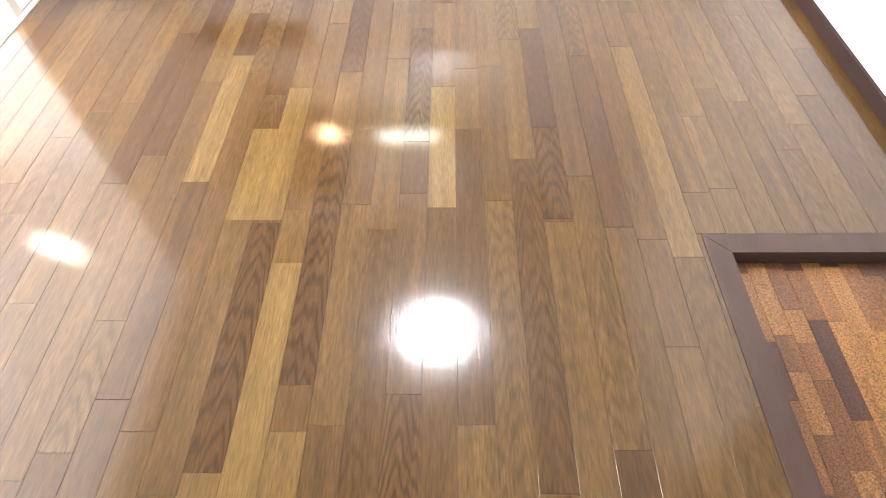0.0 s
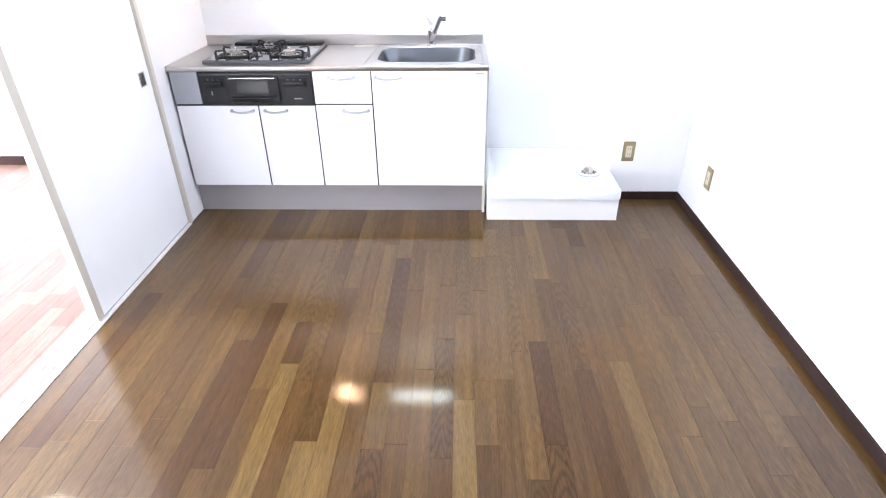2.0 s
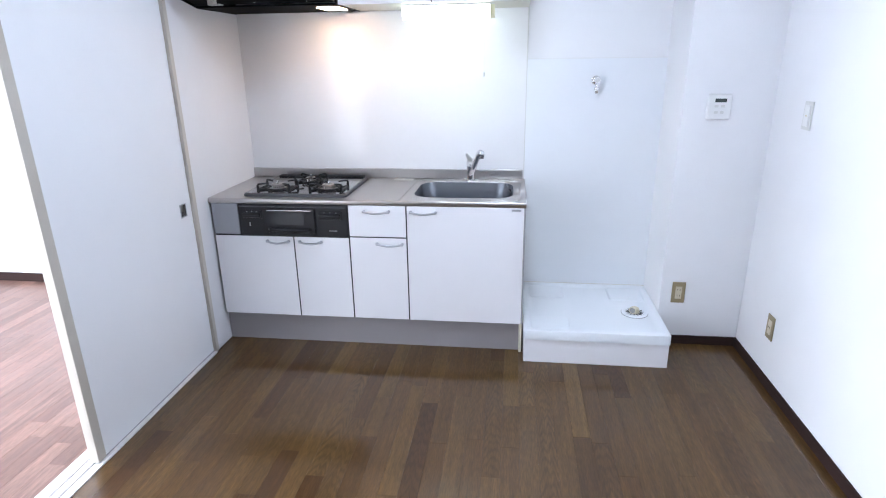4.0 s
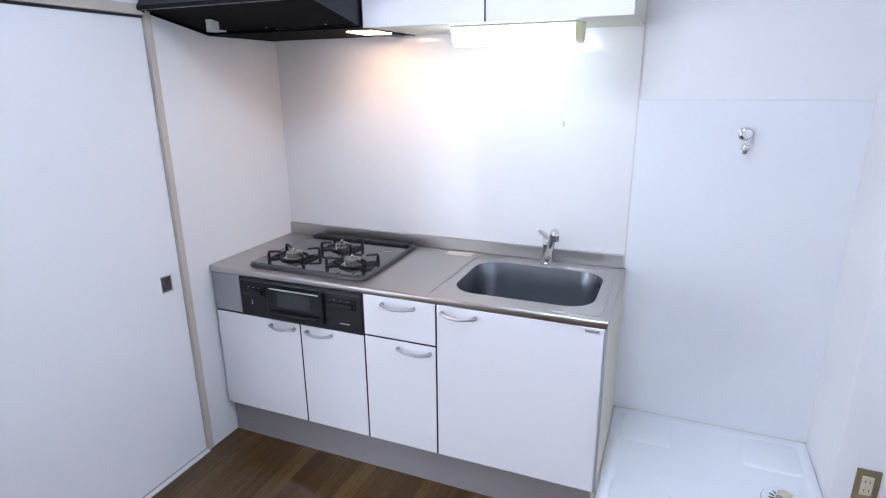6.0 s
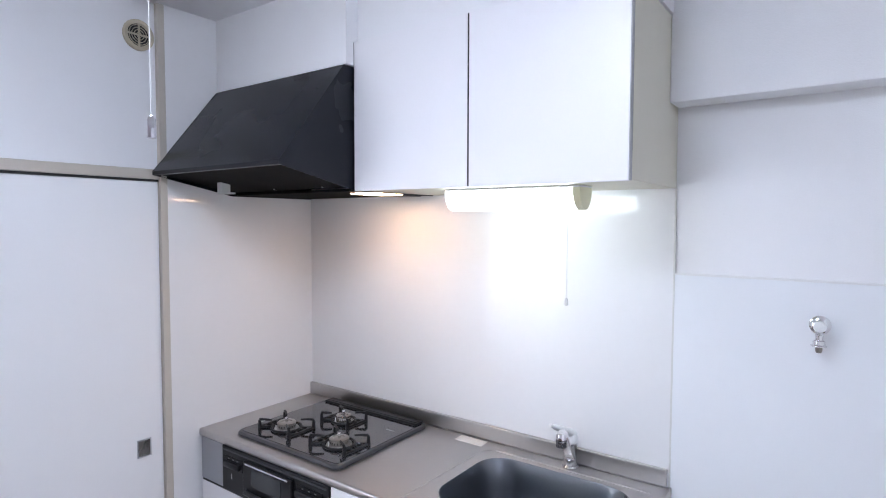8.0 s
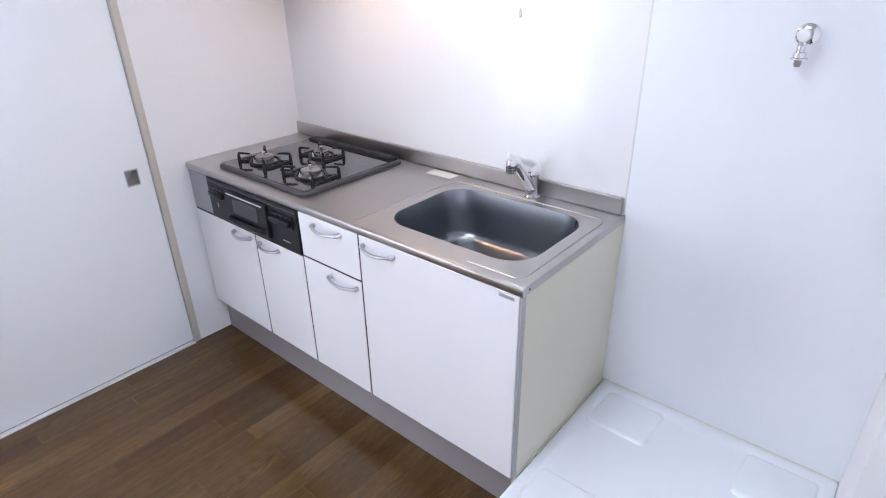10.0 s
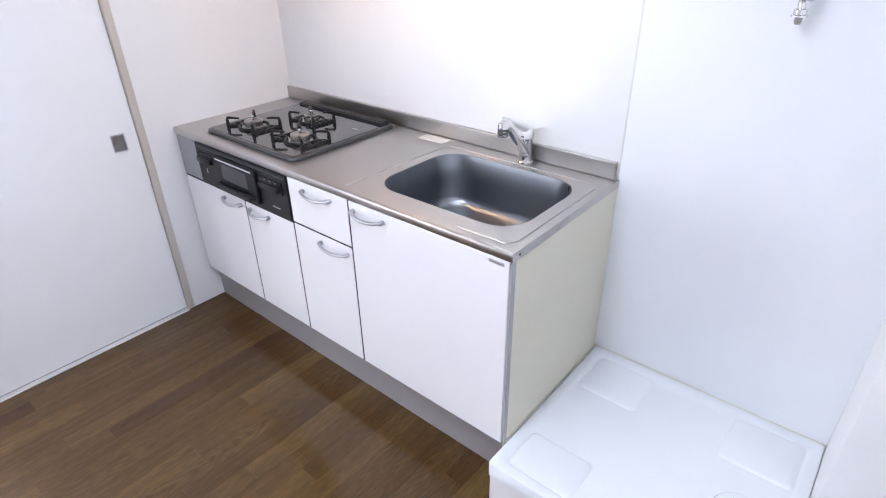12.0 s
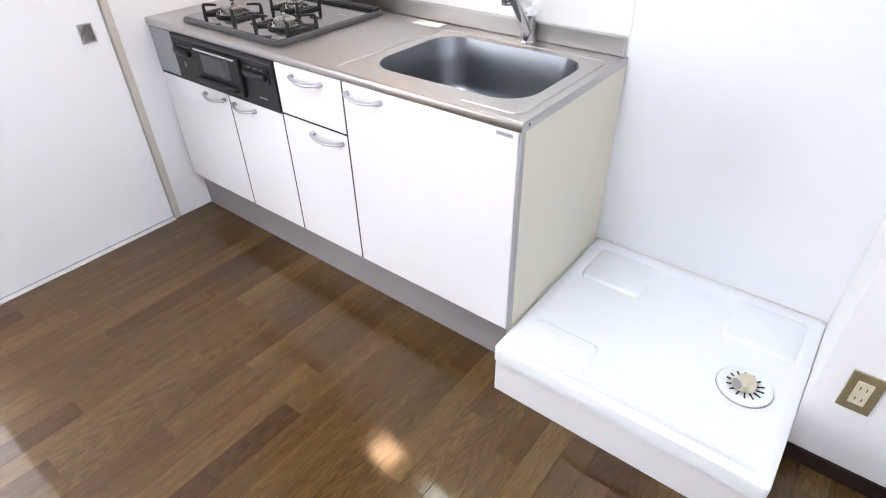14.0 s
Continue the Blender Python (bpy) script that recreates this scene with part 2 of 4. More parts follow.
OAK_FIGURED = wood("dark_figured_oak_boards", [(0.0695, 0.0342, 0.0120), (0.0780, 0.0388, 0.0136)], 0.072, arch="all")
OAK_PALE = wood("pale_oak_boards", [(0.1391, 0.0834, 0.0280), (0.1222, 0.0708, 0.0237)], 0.072)
RED_OAK = wood("red_brown_boards", [(0.13, 0.068, 0.050), (0.16, 0.088, 0.066), (0.20, 0.112, 0.085)], 0.4)
CORK = wood("cork_mosaic", [(0.0338, 0.0112, 0.0060), (0.1275, 0.0480, 0.0128), (0.1875, 0.0788, 0.0210), (0.2175, 0.0975, 0.0270), (0.1650, 0.0660, 0.0180), (0.0450, 0.0150, 0.0067)], 0.42, speckle=True)
LAMP_GLOW = glow("lit_white_acrylic", (0.80, 0.88, 1.0), LAMP_POWER)
TUBE_GLOW = glow("lit_fluorescent_cover", (0.90, 1.0, 0.96), TUBE_POWER)
HOOD_GLOW = glow("lit_warm_hood_lamp", (1.0, 0.62, 0.36), HOOD_POWER)
ROOM_GLOW = glow("lit_room_bulb", (1.0, 0.86, 0.70), ROOM_POWER)


# ---- mesh helpers ----
def mesh_ob(name, bm, material, smooth=False):
    me = bpy.data.meshes.new(name)
    bmesh.ops.recalc_face_normals(bm, faces=bm.faces)
    if smooth:
        for f in bm.faces:
            f.smooth = True
        for e in bm.edges:
            if len(e.link_faces) == 2 and e.calc_face_angle(0) > radians(38):
                e.smooth = False
    bm.to_mesh(me)
    bm.free()
    me.materials.append(material)
    return new(name, me)


def part(name, bm, material, parent, label="", smooth=False):
    ob = mesh_ob(name, bm, material, smooth)
    ob.parent = parent
    ob.matrix_parent_inverse = Matrix.Translation(parent.location).inverted() if parent.type == "EMPTY" else Matrix()
    return tagged(ob, label)


def thing(name, base, label, category, group=""):
    ob = new(name)
    ob.location = base
    ob.empty_display_size = 0.05
    return tagged(ob, label, category, group)


def structure(name, bm, material, label, category):
    return tagged(mesh_ob(name, bm, material), label, category, kind="structure")


def box(x0, x1, y0, y1, z0, z1, bevel=0.0, bm=None, segments=2):
    bm = bm or bmesh.new()
    r = bmesh.ops.create_cube(bm, size=1)
    vs = r["verts"]
    bmesh.ops.scale(bm, vec=(abs(x1 - x0), abs(y1 - y0), abs(z1 - z0)), verts=vs)
    bmesh.ops.translate(bm, vec=((x0 + x1) / 2, (y0 + y1) / 2, (z0 + z1) / 2), verts=vs)
    if bevel:
        es = list({e for v in vs for e in v.link_edges})
        bmesh.ops.bevel(bm, geom=es, offset=bevel, segments=segments, profile=0.5, affect="EDGES")
    return bm


def lathe(profile, centre, axis="z", steps=28, bm=None):
    """Turns (radius, height) pairs round an axis through centre."""
    bm = bm or bmesh.new()
    rings = []
    for r, h in profile:
        ring = []
        for k in range(steps):
            a = 2 * math.pi * k / steps
            u, v = r * math.cos(a), r * math.sin(a)
            p = {"z": (u, v, h), "y": (u, h, v), "x": (h, u, v)}[axis]
            ring.append(bm.verts.new(Vector(centre) + Vector(p)))
        rings.append(ring)
    for a, b in zip(rings, rings[1:]):
        for k in range(steps):
            bm.faces.new((a[k], a[(k + 1) % steps], b[(k + 1) % steps], b[k]))
    bm.faces.new(rings[0][::-1]), bm.faces.new(rings[-1])
    return bm


def tube(points, r, bm=None, steps=10, closed=False):
    """A round bar along points."""
    bm = bm or bmesh.new()
    pts = [Vector(p) for p in points]
    rings = []
    for k, p in enumerate(pts):
        a = pts[k - 1] if k or closed else p
        b = pts[(k + 1) % len(pts)] if k < len(pts) - 1 or closed else p
        d = (b - a).normalized()
        up = Vector((0, 0, 1)) if abs(d.z) < 0.9 else Vector((1, 0, 0))
        s = d.cross(up).normalized()
        u = s.cross(d)
        rr = r[k] if isinstance(r, (list, tuple)) else r
        rings.append([bm.verts.new(p + rr * (math.cos(2 * math.pi * j / steps) * s + math.sin(2 * math.pi * j / steps) * u)) for j in range(steps)])
    pairs = list(zip(rings, rings[1:])) + ([(rings[-1], rings[0])] if closed else [])
    for a, b in pairs:
        for j in range(steps):
            bm.faces.new((a[j], a[(j + 1) % steps], b[(j + 1) % steps], b[j]))
    if not closed:
        bm.faces.new(rings[0][::-1]), bm.faces.new(rings[-1])
    return bm


def round_rect(x0, x1, y0, y1, r, n=6):
    pts = []
    for cx, cy, a0 in ((x1 - r, y1 - r, 0), (x0 + r, y1 - r, 90), (x0 + r, y0 + r, 180), (x1 - r, y0 + r, 270)):
        for k in range(n + 1):
            a = radians(a0 + 90 * k / n)
            pts.append((cx + r * math.cos(a), cy + r * math.sin(a)))
    return pts


def plate_with_hole(outer, inner, z0, z1, bm=None):
    """A flat plate between two outlines, with thickness."""
    bm = bm or bmesh.new()
    loops = []
    for pts in (outer, inner):
        vs = [bm.verts.new((x, y, z1)) for x, y in pts]
        loops.append((vs, [bm.edges.new((vs[k], vs[(k + 1) % len(vs)])) for k in range(len(vs))]))
    faces = bmesh.ops.triangle_fill(bm, edges=loops[0][1] + loops[1][1], use_beauty=True)
    for vs, es in loops:
        low = [bm.verts.new((v.co.x, v.co.y, z0)) for v in vs]
        for k in range(len(vs)):
            bm.faces.new((vs[k], vs[(k + 1) % len(vs)], low[(k + 1) % len(vs)], low[k]))
    return bm


# ---- setting ----
T = 0.12
wall = structure("wall_north", box(-T, RIGHT + T, 0.0, T, 0, CEIL), WALLPAPER, "white wallpapered wall behind the kitchen units", "wall")
bm = box(-T, 0, -0.718, 0, 0, CEIL)
structure("wall_west_kitchen", bm, WALLPAPER, "white wall beside the gas hob", "wall")
structure("wall_west_rear", box(-T, 0, REAR, -3.26, 0, CEIL), WALLPAPER, "white wall beside the sliding-door opening", "wall")
structure("wall_west_upper", box(-T, -0.012, -3.26, -0.746, 1.89, CEIL), DOOR_WHITE, "white panelled wall above the sliding doors", "wall")
structure("wall_east", box(RIGHT, RIGHT + T, -2.70, 0, 0, CEIL), WALLPAPER, "plain white wallpapered wall", "wall")
structure("wall_east_entry", box(3.55, 3.55 + T, REAR, -2.70, -0.05, CEIL), WALLPAPER, "plain white wall of the entrance", "wall")
structure("wall_entry_return", box(RIGHT + T, 3.55, -2.70, -2.58, -0.05, CEIL), WALLPAPER, "plain white wall of the entrance", "wall")
structure("wall_south", box(-T, 3.55 + T, REAR - T, REAR, -0.05, CEIL), WALLPAPER, "plain white wall behind the entrance", "wall")
structure("column", box(COL_X, RIGHT, COL_Y, 0, 0, CEIL, 0.003), WALLPAPER, "white papered pillar beside the washing machine pan", "pillar")
structure("beam", box(1.694, COL_X, -0.105, 0, 2.05, CEIL, 0.004), WALLPAPER, "white papered beam along the wall", "beam")
structure("boxing_1", box(0, 0.752, -0.5, 0, 2.225, CEIL), WALLPAPER, "white papered boxing above the range hood", "boxing")
structure("boxing_2", box(0.752, 1.70, -0.445, 0, 2.306, CEIL), WALLPAPER, "white papered boxing above the wall cabinets", "boxing")
structure("ceiling", box(-T, 3.55 + T, REAR - T, T, CEIL, CEIL + 0.1), CEILING, "plain off-white papered ceiling", "ceiling")
structure("baseboard_east", box(RIGHT - 0.012, RIGHT, -2.70, COL_Y, 0, 0.050, 0.002), BASE_WOOD, "dark brown wooden baseboard", "baseboard")
structure("baseboard_column", box(COL_X + 0.004, RIGHT - 0.012, COL_Y - 0.012, COL_Y, 0, 0.050, 0.002), BASE_WOOD, "dark brown wooden baseboard", "baseboard")

# glossy kitchen panels and the satin panel behind the washing machine place
bm = box(0.004, 1.6905, -0.004, 0, 0.84, 1.81)
structure("splash_panel_back", bm, GLOSS_PANEL, "glossy white splash panel behind hob and sink", "wall panel")
structure("splash_panel_side", box(0, 0.004, -0.7175, 0, 0, CEIL), GLOSS_PANEL, "glossy white splash panel beside the hob", "wall panel")
# the greyer plastic paints in the shading along the panel's seam
structure("splash_trim", box(1.6905, 1.6963, -0.0055, 0, 0.84, 1.81, 0.001), PALE, "thin edge strip of the splash panel, greyed for seam shade", "trim")
structure("washer_panel", box(1.6965, COL_X, -0.006, 0, 0.1, 1.532, 0.001), SATIN_PANEL, "white panel behind the washing machine pan", "wall panel")
structure("washer_panel_trim", box(1.6965, COL_X, -0.009, 0, 1.532, 1.538, 0.001), WHITE_PLASTIC, "thin white top strip of the panel", "trim")

for name, b in (("sealant_back", box(1.7005, COL_X - 0.001, -0.0105, -0.0065, 0.188, 0.1918, 0.0006)),
                ("sealant_cabinet", box(1.7003, 1.7055, -0.600, -0.011, 0.186, 0.1905, 0.001))):
    structure(name, b, SEALANT, "yellowed bead of sealant round the pan", "sealant")

# sliding-door frame
structure("door_post", box(-T, 0.008, -0.746, -0.718, 0, CEIL, 0.003), BEIGE, "beige grey post beside the sliding door", "door frame")
structure("door_lintel", box(-T, 0.006, -3.26, -0.746, 1.853, 1.89, 0.003), BEIGE, "beige grey lintel above the sliding door", "door frame")
structure("door_post_rear", box(-T, 0.008, -3.31, -3.26, 0, CEIL, 0.003), BEIGE, "beige grey post at the end of the opening", "door frame")
# black filler stands for the shadow line under the lintel and stops light
structure("door_head_groove", box(-0.10, -0.004, -3.26, -0.747, 1.8445, 1.8528), DARK, "dark filler for the shade above the sliding doors", "door track")
track = structure("door_track", box(-T, 0.0, -3.26, -0.746, -0.03, -0.002), GROOVE, "grey grooves of the sliding-door track", "door track")
for x0, x1 in ((-0.022, 0.014), (-0.060, -0.030), (-0.118, -0.068)):
    part("rail", box(x0, x1, -3.26, -0.748, -0.002, 0.005, 0.001), ALUMINIUM, track, "pale rail strip")

# ---- the other room, seen through the opening ----
structure("room_floor", box(ROOM_X, -T, ROOM_S, ROOM_Y, -0.06, -0.004), SUBFLOOR, "floor of the next room under its boards", "floor")
structure("room_wall_north", box(ROOM_X, -T, ROOM_Y, ROOM_Y + T, 0, CEIL), WALLPAPER, "white wall of the next room", "wall")
bm = box(ROOM_X, -1.64, ROOM_S - T, ROOM_S, 0, CEIL)
box(-1.64, -T, ROOM_S - T, ROOM_S, 2.0, CEIL, bm=bm)
box(-1.64, -T, ROOM_S - T, ROOM_S, -0.06, 0.08, bm=bm)
structure("room_wall_south", bm, WALLPAPER, "white wall of the next room around its window", "wall")
window = tagged(new("window_1"), "tall bright two-pane window of the next room", "window", kind="structure")
window.location = (-0.88, ROOM_S - 0.05, 0.08)
for fx0, fx1, fz0, fz1 in ((-1.64, -1.59, 0.08, 2.0), (-0.80, -0.66, 0.08, 2.0), (-0.17, -0.12, 0.08, 2.0), (-1.59, -0.17, 1.95, 2.0), (-1.59, -0.17, 0.08, 0.14)):
    part("window_frame", box(fx0, fx1, ROOM_S - 0.07, ROOM_S - 0.03, fz0, fz1, 0.002), ALUMINIUM, window)
for px0, px1 in ((-1.59, -0.80), (-0.66, -0.17)):
    pane = part("pane", box(px0, px1, ROOM_S - 0.053, ROOM_S - 0.049, 0.14, 1.95), GLASS, window, "clear glass pane")
    pane.visible_shadow = False
structure("room_baseboard", box(ROOM_X, -T, ROOM_Y - 0.012, ROOM_Y, 0, 0.065, 0.002), BASE_WOOD, "dark brown wooden baseboard", "baseboard")
structure("room_ceiling", box(ROOM_X, -T, ROOM_S - T, ROOM_Y + T, CEIL, CEIL + 0.1), CEILING, "plain white ceiling of the next room", "ceiling")
bm = box(ROOM_X - T, ROOM_X, ROOM_S, -3.15, 0, CEIL)
box(ROOM_X - T, ROOM_X, -1.45, ROOM_Y, 0, CEIL, bm=bm)
box(ROOM_X - T, ROOM_X, -3.15, -1.45, 2.05, CEIL, bm=bm)
box(ROOM_X - T, ROOM_X, -3.15, -1.45, 0, 0.45, bm=bm)
# unseen opening and frame, added to hold the fill lamp
fill_window = tagged(new("window_2"), "added unseen side window that brightens the next room", "window", kind="structure")
fill_window.location = (ROOM_X - 0.05, -2.3, 0.45)
for fy0, fy1, fz0, fz1 in ((-3.15, -3.10, 0.45, 2.05), (-1.50, -1.45, 0.45, 2.05), (-3.10, -1.50, 2.0, 2.05), (-3.10, -1.50, 0.45, 0.50)):
    part("window_frame", box(ROOM_X - 0.07, ROOM_X - 0.03, fy0, fy1, fz0, fz1, 0.002), ALUMINIUM, fill_window)
structure("room_wall_west", bm, WALLPAPER, "plain white wall of the next room", "wall")


def room_lamp():
    lamp = thing("pendant_lamp", (-1.05, -1.31, CEIL), "small lit warm pendant lamp in the next room", "lamp")
    part("cord", tube([(-1.05, -1.31, CEIL), (-1.05, -1.31, 1.92)], 0.004), CORD, lamp)
    part("bulb", lathe([(0.01, 0.06), (0.05, 0.045), (0.075, 0.0), (0.05, -0.045), (0.01, -0.06)], (-1.05, -1.31, 1.86)), ROOM_GLOW, lamp, "lit round warm bulb", True)


room_lamp()


# ---- sliding door ----
def sliding_door():
    d = tagged(new("door_1"), "white sliding door with beige edge stile, half closed", "sliding door", kind="structure")
    d.location = (-0.02, -1.2, 0)
    part("leaf", box(-0.040, -0.008, -1.638, -0.748, 0.006, 1.844, 0.002), DOOR_WHITE, d)
    part("edge_stile", box(-0.042, -0.003, -1.683, -1.6385, 0.006, 1.844, 0.002), BEIGE, d, "beige grey edge stile")
    part("bottom_strip", box(-0.0078, -0.005, -1.638, -0.748, 0.006, 0.011, 0.001), GREY_STRIP, d)
    cy, cz = -0.822, 0.836
    pull = part("finger_pull", plate_with_hole([(cy - 0.026, cz - 0.034), (cy + 0.026, cz - 0.034), (cy + 0.026, cz + 0.034), (cy - 0.026, cz + 0.034)],
                [(cy - 0.022, cz - 0.029), (cy + 0.022, cz - 0.029), (cy + 0.022, cz + 0.029), (cy - 0.022, cz + 0.029)], 0.0, 0.003), SATIN_METAL, d, "dark square recessed finger pull")
    for v in pull.data.vertices:
        v.co = (v.co.z - 0.008, v.co.x, v.co.y)
    part("recess", box(-0.0079, -0.0065, cy - 0.022, cy + 0.022, cz - 0.029, cz + 0.029), BURNER, pull)


sliding_door()


# ---- kitchen units ----
YF, YB = -0.606, -0.588


def handle(x0, x1, z, parent):
    """An arched satin bar on two feet."""
    n = 12
    pts = [(x0 + (x1 - x0) * k / n, YF - 0.012 - 0.016 * math.sin(math.pi * k / n) ** 0.7, z - 0.006 * math.sin(math.pi * k / n)) for k in range(n + 1)]
    bm = tube(pts, [0.0075] + [0.0055] * (n - 1) + [0.0075], steps=8)
    for x in (x0, x1):
        lathe([(0.008, 0.0), (0.0075, -0.014), (0.004, -0.018)], (x, YF, z), axis="y", steps=10, bm=bm)
    part("handle", bm, SATIN_METAL, parent, "arched satin silver handle", True)


def door(name, x0, x1, z0, z1, parent, hx0, hx1, hz):
    d = part(name, box(x0, x1, YF, YB, z0, z1, 0.0015), CABINET, parent)
    handle(hx0, hx1, hz, d)
    return d


def base_units():
    a = thing("hob_cabinet", (0.4, -0.3, 0), "white laminate base cabinet with two doors under the gas hob", "cabinet", "base cabinets")
    part("carcass", box(0.02, 0.774, -0.587, -0.02, 0.18, 0.64), DARK, a)
    door("door", 0.020, 0.4620, 0.180, 0.643, a, 0.318, 0.436, 0.618)
    door("door", 0.4690, 0.7705, 0.180, 0.643, a, 0.500, 0.618, 0.618)
    part("filler_panel", box(0.020, 0.166, YF, YB, 0.652, 0.822, 0.0015), FILLER, a, "plain stainless filler panel")
    b = thing("drawer_cabinet", (0.93, -0.3, 0), "white laminate base cabinet with drawer and door", "cabinet", "base cabinets")
    part("carcass", box(0.774, 1.085, -0.587, -0.02, 0.18, 0.82), DARK, b)
    door("drawer_front", 0.7775, 1.0815, 0.6540, 0.822, b, 0.862, 0.995, 0.793)
    door("door", 0.7775, 1.0815, 0.180, 0.6470, b, 0.925, 1.06, 0.617)
    c = thing("sink_cabinet", (1.39, -0.3, 0), "white laminate sink base cabinet with cream side", "cabinet", "base cabinets")
    part("carcass", box(1.085, 1.68, -0.587, -0.02, 0.18, 0.66), DARK, c)
    d = door("door", 1.0885, 1.690, 0.180, 0.822, c, 1.110, 1.240, 0.793)
    part("side_panel", box(1.683, 1.699, -0.586, -0.002, 0.0, 0.822, 0.001), CREAM, c, "cream-coloured side board")
    part("edge_strip", box(1.6915, 1.6995, YF + 0.001, -0.5865, 0.18, 0.822, 0.001), GREY_STRIP, c, "grey edge strip")
    tag = part("name_plate", box(1.628, 1.676, YF - 0.0015, YF, 0.805, 0.815, 0.0005), SATIN_METAL, d, "small grey maker's plate")
    part("lettering", box(1.634, 1.670, YF - 0.002, YF - 0.0014, 0.8085, 0.8115), GREY_STRIP, tag)
    for owner, x0, x1, z0, z1 in ((a, 0.4622, 0.4688, 0.18, 0.643), (a, 0.7707, 0.7773, 0.18, 0.822), (a, 0.022, 0.770, 0.6432, 0.6498),
                                  (b, 1.0817, 1.0883, 0.18, 0.822), (b, 0.7777, 1.0813, 0.6472, 0.6538)):
        part("dark_joint", box(x0, x1, YF + 0.0015, -0.5885, z0, z1), DARK, owner, "dark joint between fronts")
    p = thing("plinth", (0.85, -0.55, 0), "grey recessed plinth under the base cabinets", "plinth")
    part("board", box(0.006, 1.682, -0.560, -0.545, 0.0, 0.18, 0.001), PLINTH, p)


def worktop():
    w = thing("worktop", (0.85, -0.3, 0.85), "brushed stainless steel worktop with upstand and rolled front edge", "worktop")
    sx0, sx1, sy0, sy1 = 1.100, 1.634, -0.514, -0.116
    # deck with rounded front edge; the hob and the sink are let into it
    outer = [(0.006, -0.598), (1.7, -0.598), (1.7, -0.022), (0.006, -0.022)]
    bm = plate_with_hole(outer, round_rect(sx0, sx1, sy0, sy1, 0.10, 8), 0.842, 0.85)
    part("deck", bm, STEEL, w)
    n = 6
    prof = [(-0.598, 0.85)] + [(-0.598 - 0.008 * math.sin(radians(90 * k / n)), 0.842 + 0.008 * math.cos(radians(90 * k / n))) for k in range(1, n + 1)] + [(-0.606, 0.826), (-0.604, 0.823), (-0.590, 0.823), (-0.590, 0.842)]
    bm = bmesh.new()
    ends = [[bm.verts.new((x, y, z)) for y, z in prof] for x in (0.006, 1.7)]
    for k in range(len(prof) - 1):
        bm.faces.new((ends[0][k], ends[0][k + 1], ends[1][k + 1], ends[1][k]))
    bm.faces.new(ends[0][::-1]), bm.faces.new(ends[1])
    part("front_edge", bm, STEEL, w, "", True)
    part("side_edge", box(1.692, 1.7005, -0.598, -0.002, 0.823, 0.8485, 0.001), STEEL, w)
    part("screw", lathe([(0.004, 0.0), (0.004, 0.001), (0.001, 0.0016)], (1.7005, -0.575, 0.836), axis="x", steps=10), DARK_RIM, w)
    bm = box(0.006, 1.688, -0.022, -0.006, 0.85, 0.908, 0.004)
    part("upstand", bm, STEEL, w)
    bead = tube([(1.045, -0.575, 0.8502), (1.062, -0.12, 0.8502), (1.09, -0.088, 0.8502), (1.655, -0.088, 0.8502), (1.672, -0.12, 0.8502), (1.672, -0.545, 0.8502), (1.655, -0.572, 0.8502), (1.5, -0.574, 0.8502)], 0.0030, steps=8)
    part("drip_bead", bead, STEEL, w, "", True)
    part("sink_bowl", bowl(sx0, sx1, sy0, sy1), SHADED_BOWL_STEEL, w, "deep satin steel sink bowl, darkened for its shade", True)


def bowl(x0, x1, y0, y1):
    bm = bmesh.new()
    rings = []
    steps = [(0.0, 0.850, 0.10), (0.0008, 0.8494, 0.10), (0.0014, 0.8475, 0.10), (0.014, 0.76, 0.10), (0.022, 0.700, 0.10), (0.027, 0.684, 0.098), (0.036, 0.673, 0.095), (0.050, 0.668, 0.085), (0.16, 0.6655, 0.03)]
    for inset, z, r in steps:
        rings.append([bm.verts.new((x, y, z)) for x, y in round_rect(x0 + inset, x1 - inset, y0 + inset, y1 - inset, r, 8)])
    for a, b in zip(rings, rings[1:]):
        for k in range(len(a)):
            bm.faces.new((a[k], a[(k + 1) % len(a)], b[(k + 1) % len(a)], b[k]))
    bm.faces.new(rings[-1])
    return bm


base_units()
worktop()


def label_on_worktop():
    t = thing("paper_label", (1.0, -0.06, 0.85), "small white paper label lying on the steel worktop", "label")
    part("paper", box(0.915, 1.035, -0.088, -0.036, 0.8505, 0.8515), PAPER, t)
    for k in range(4):
        part("text_bar", box(0.925, 1.02 - 0.012 * (k % 2), -0.078 + 0.010 * k, -0.075 + 0.010 * k, 0.8515, 0.8518), PALE, t)


label_on_worktop()


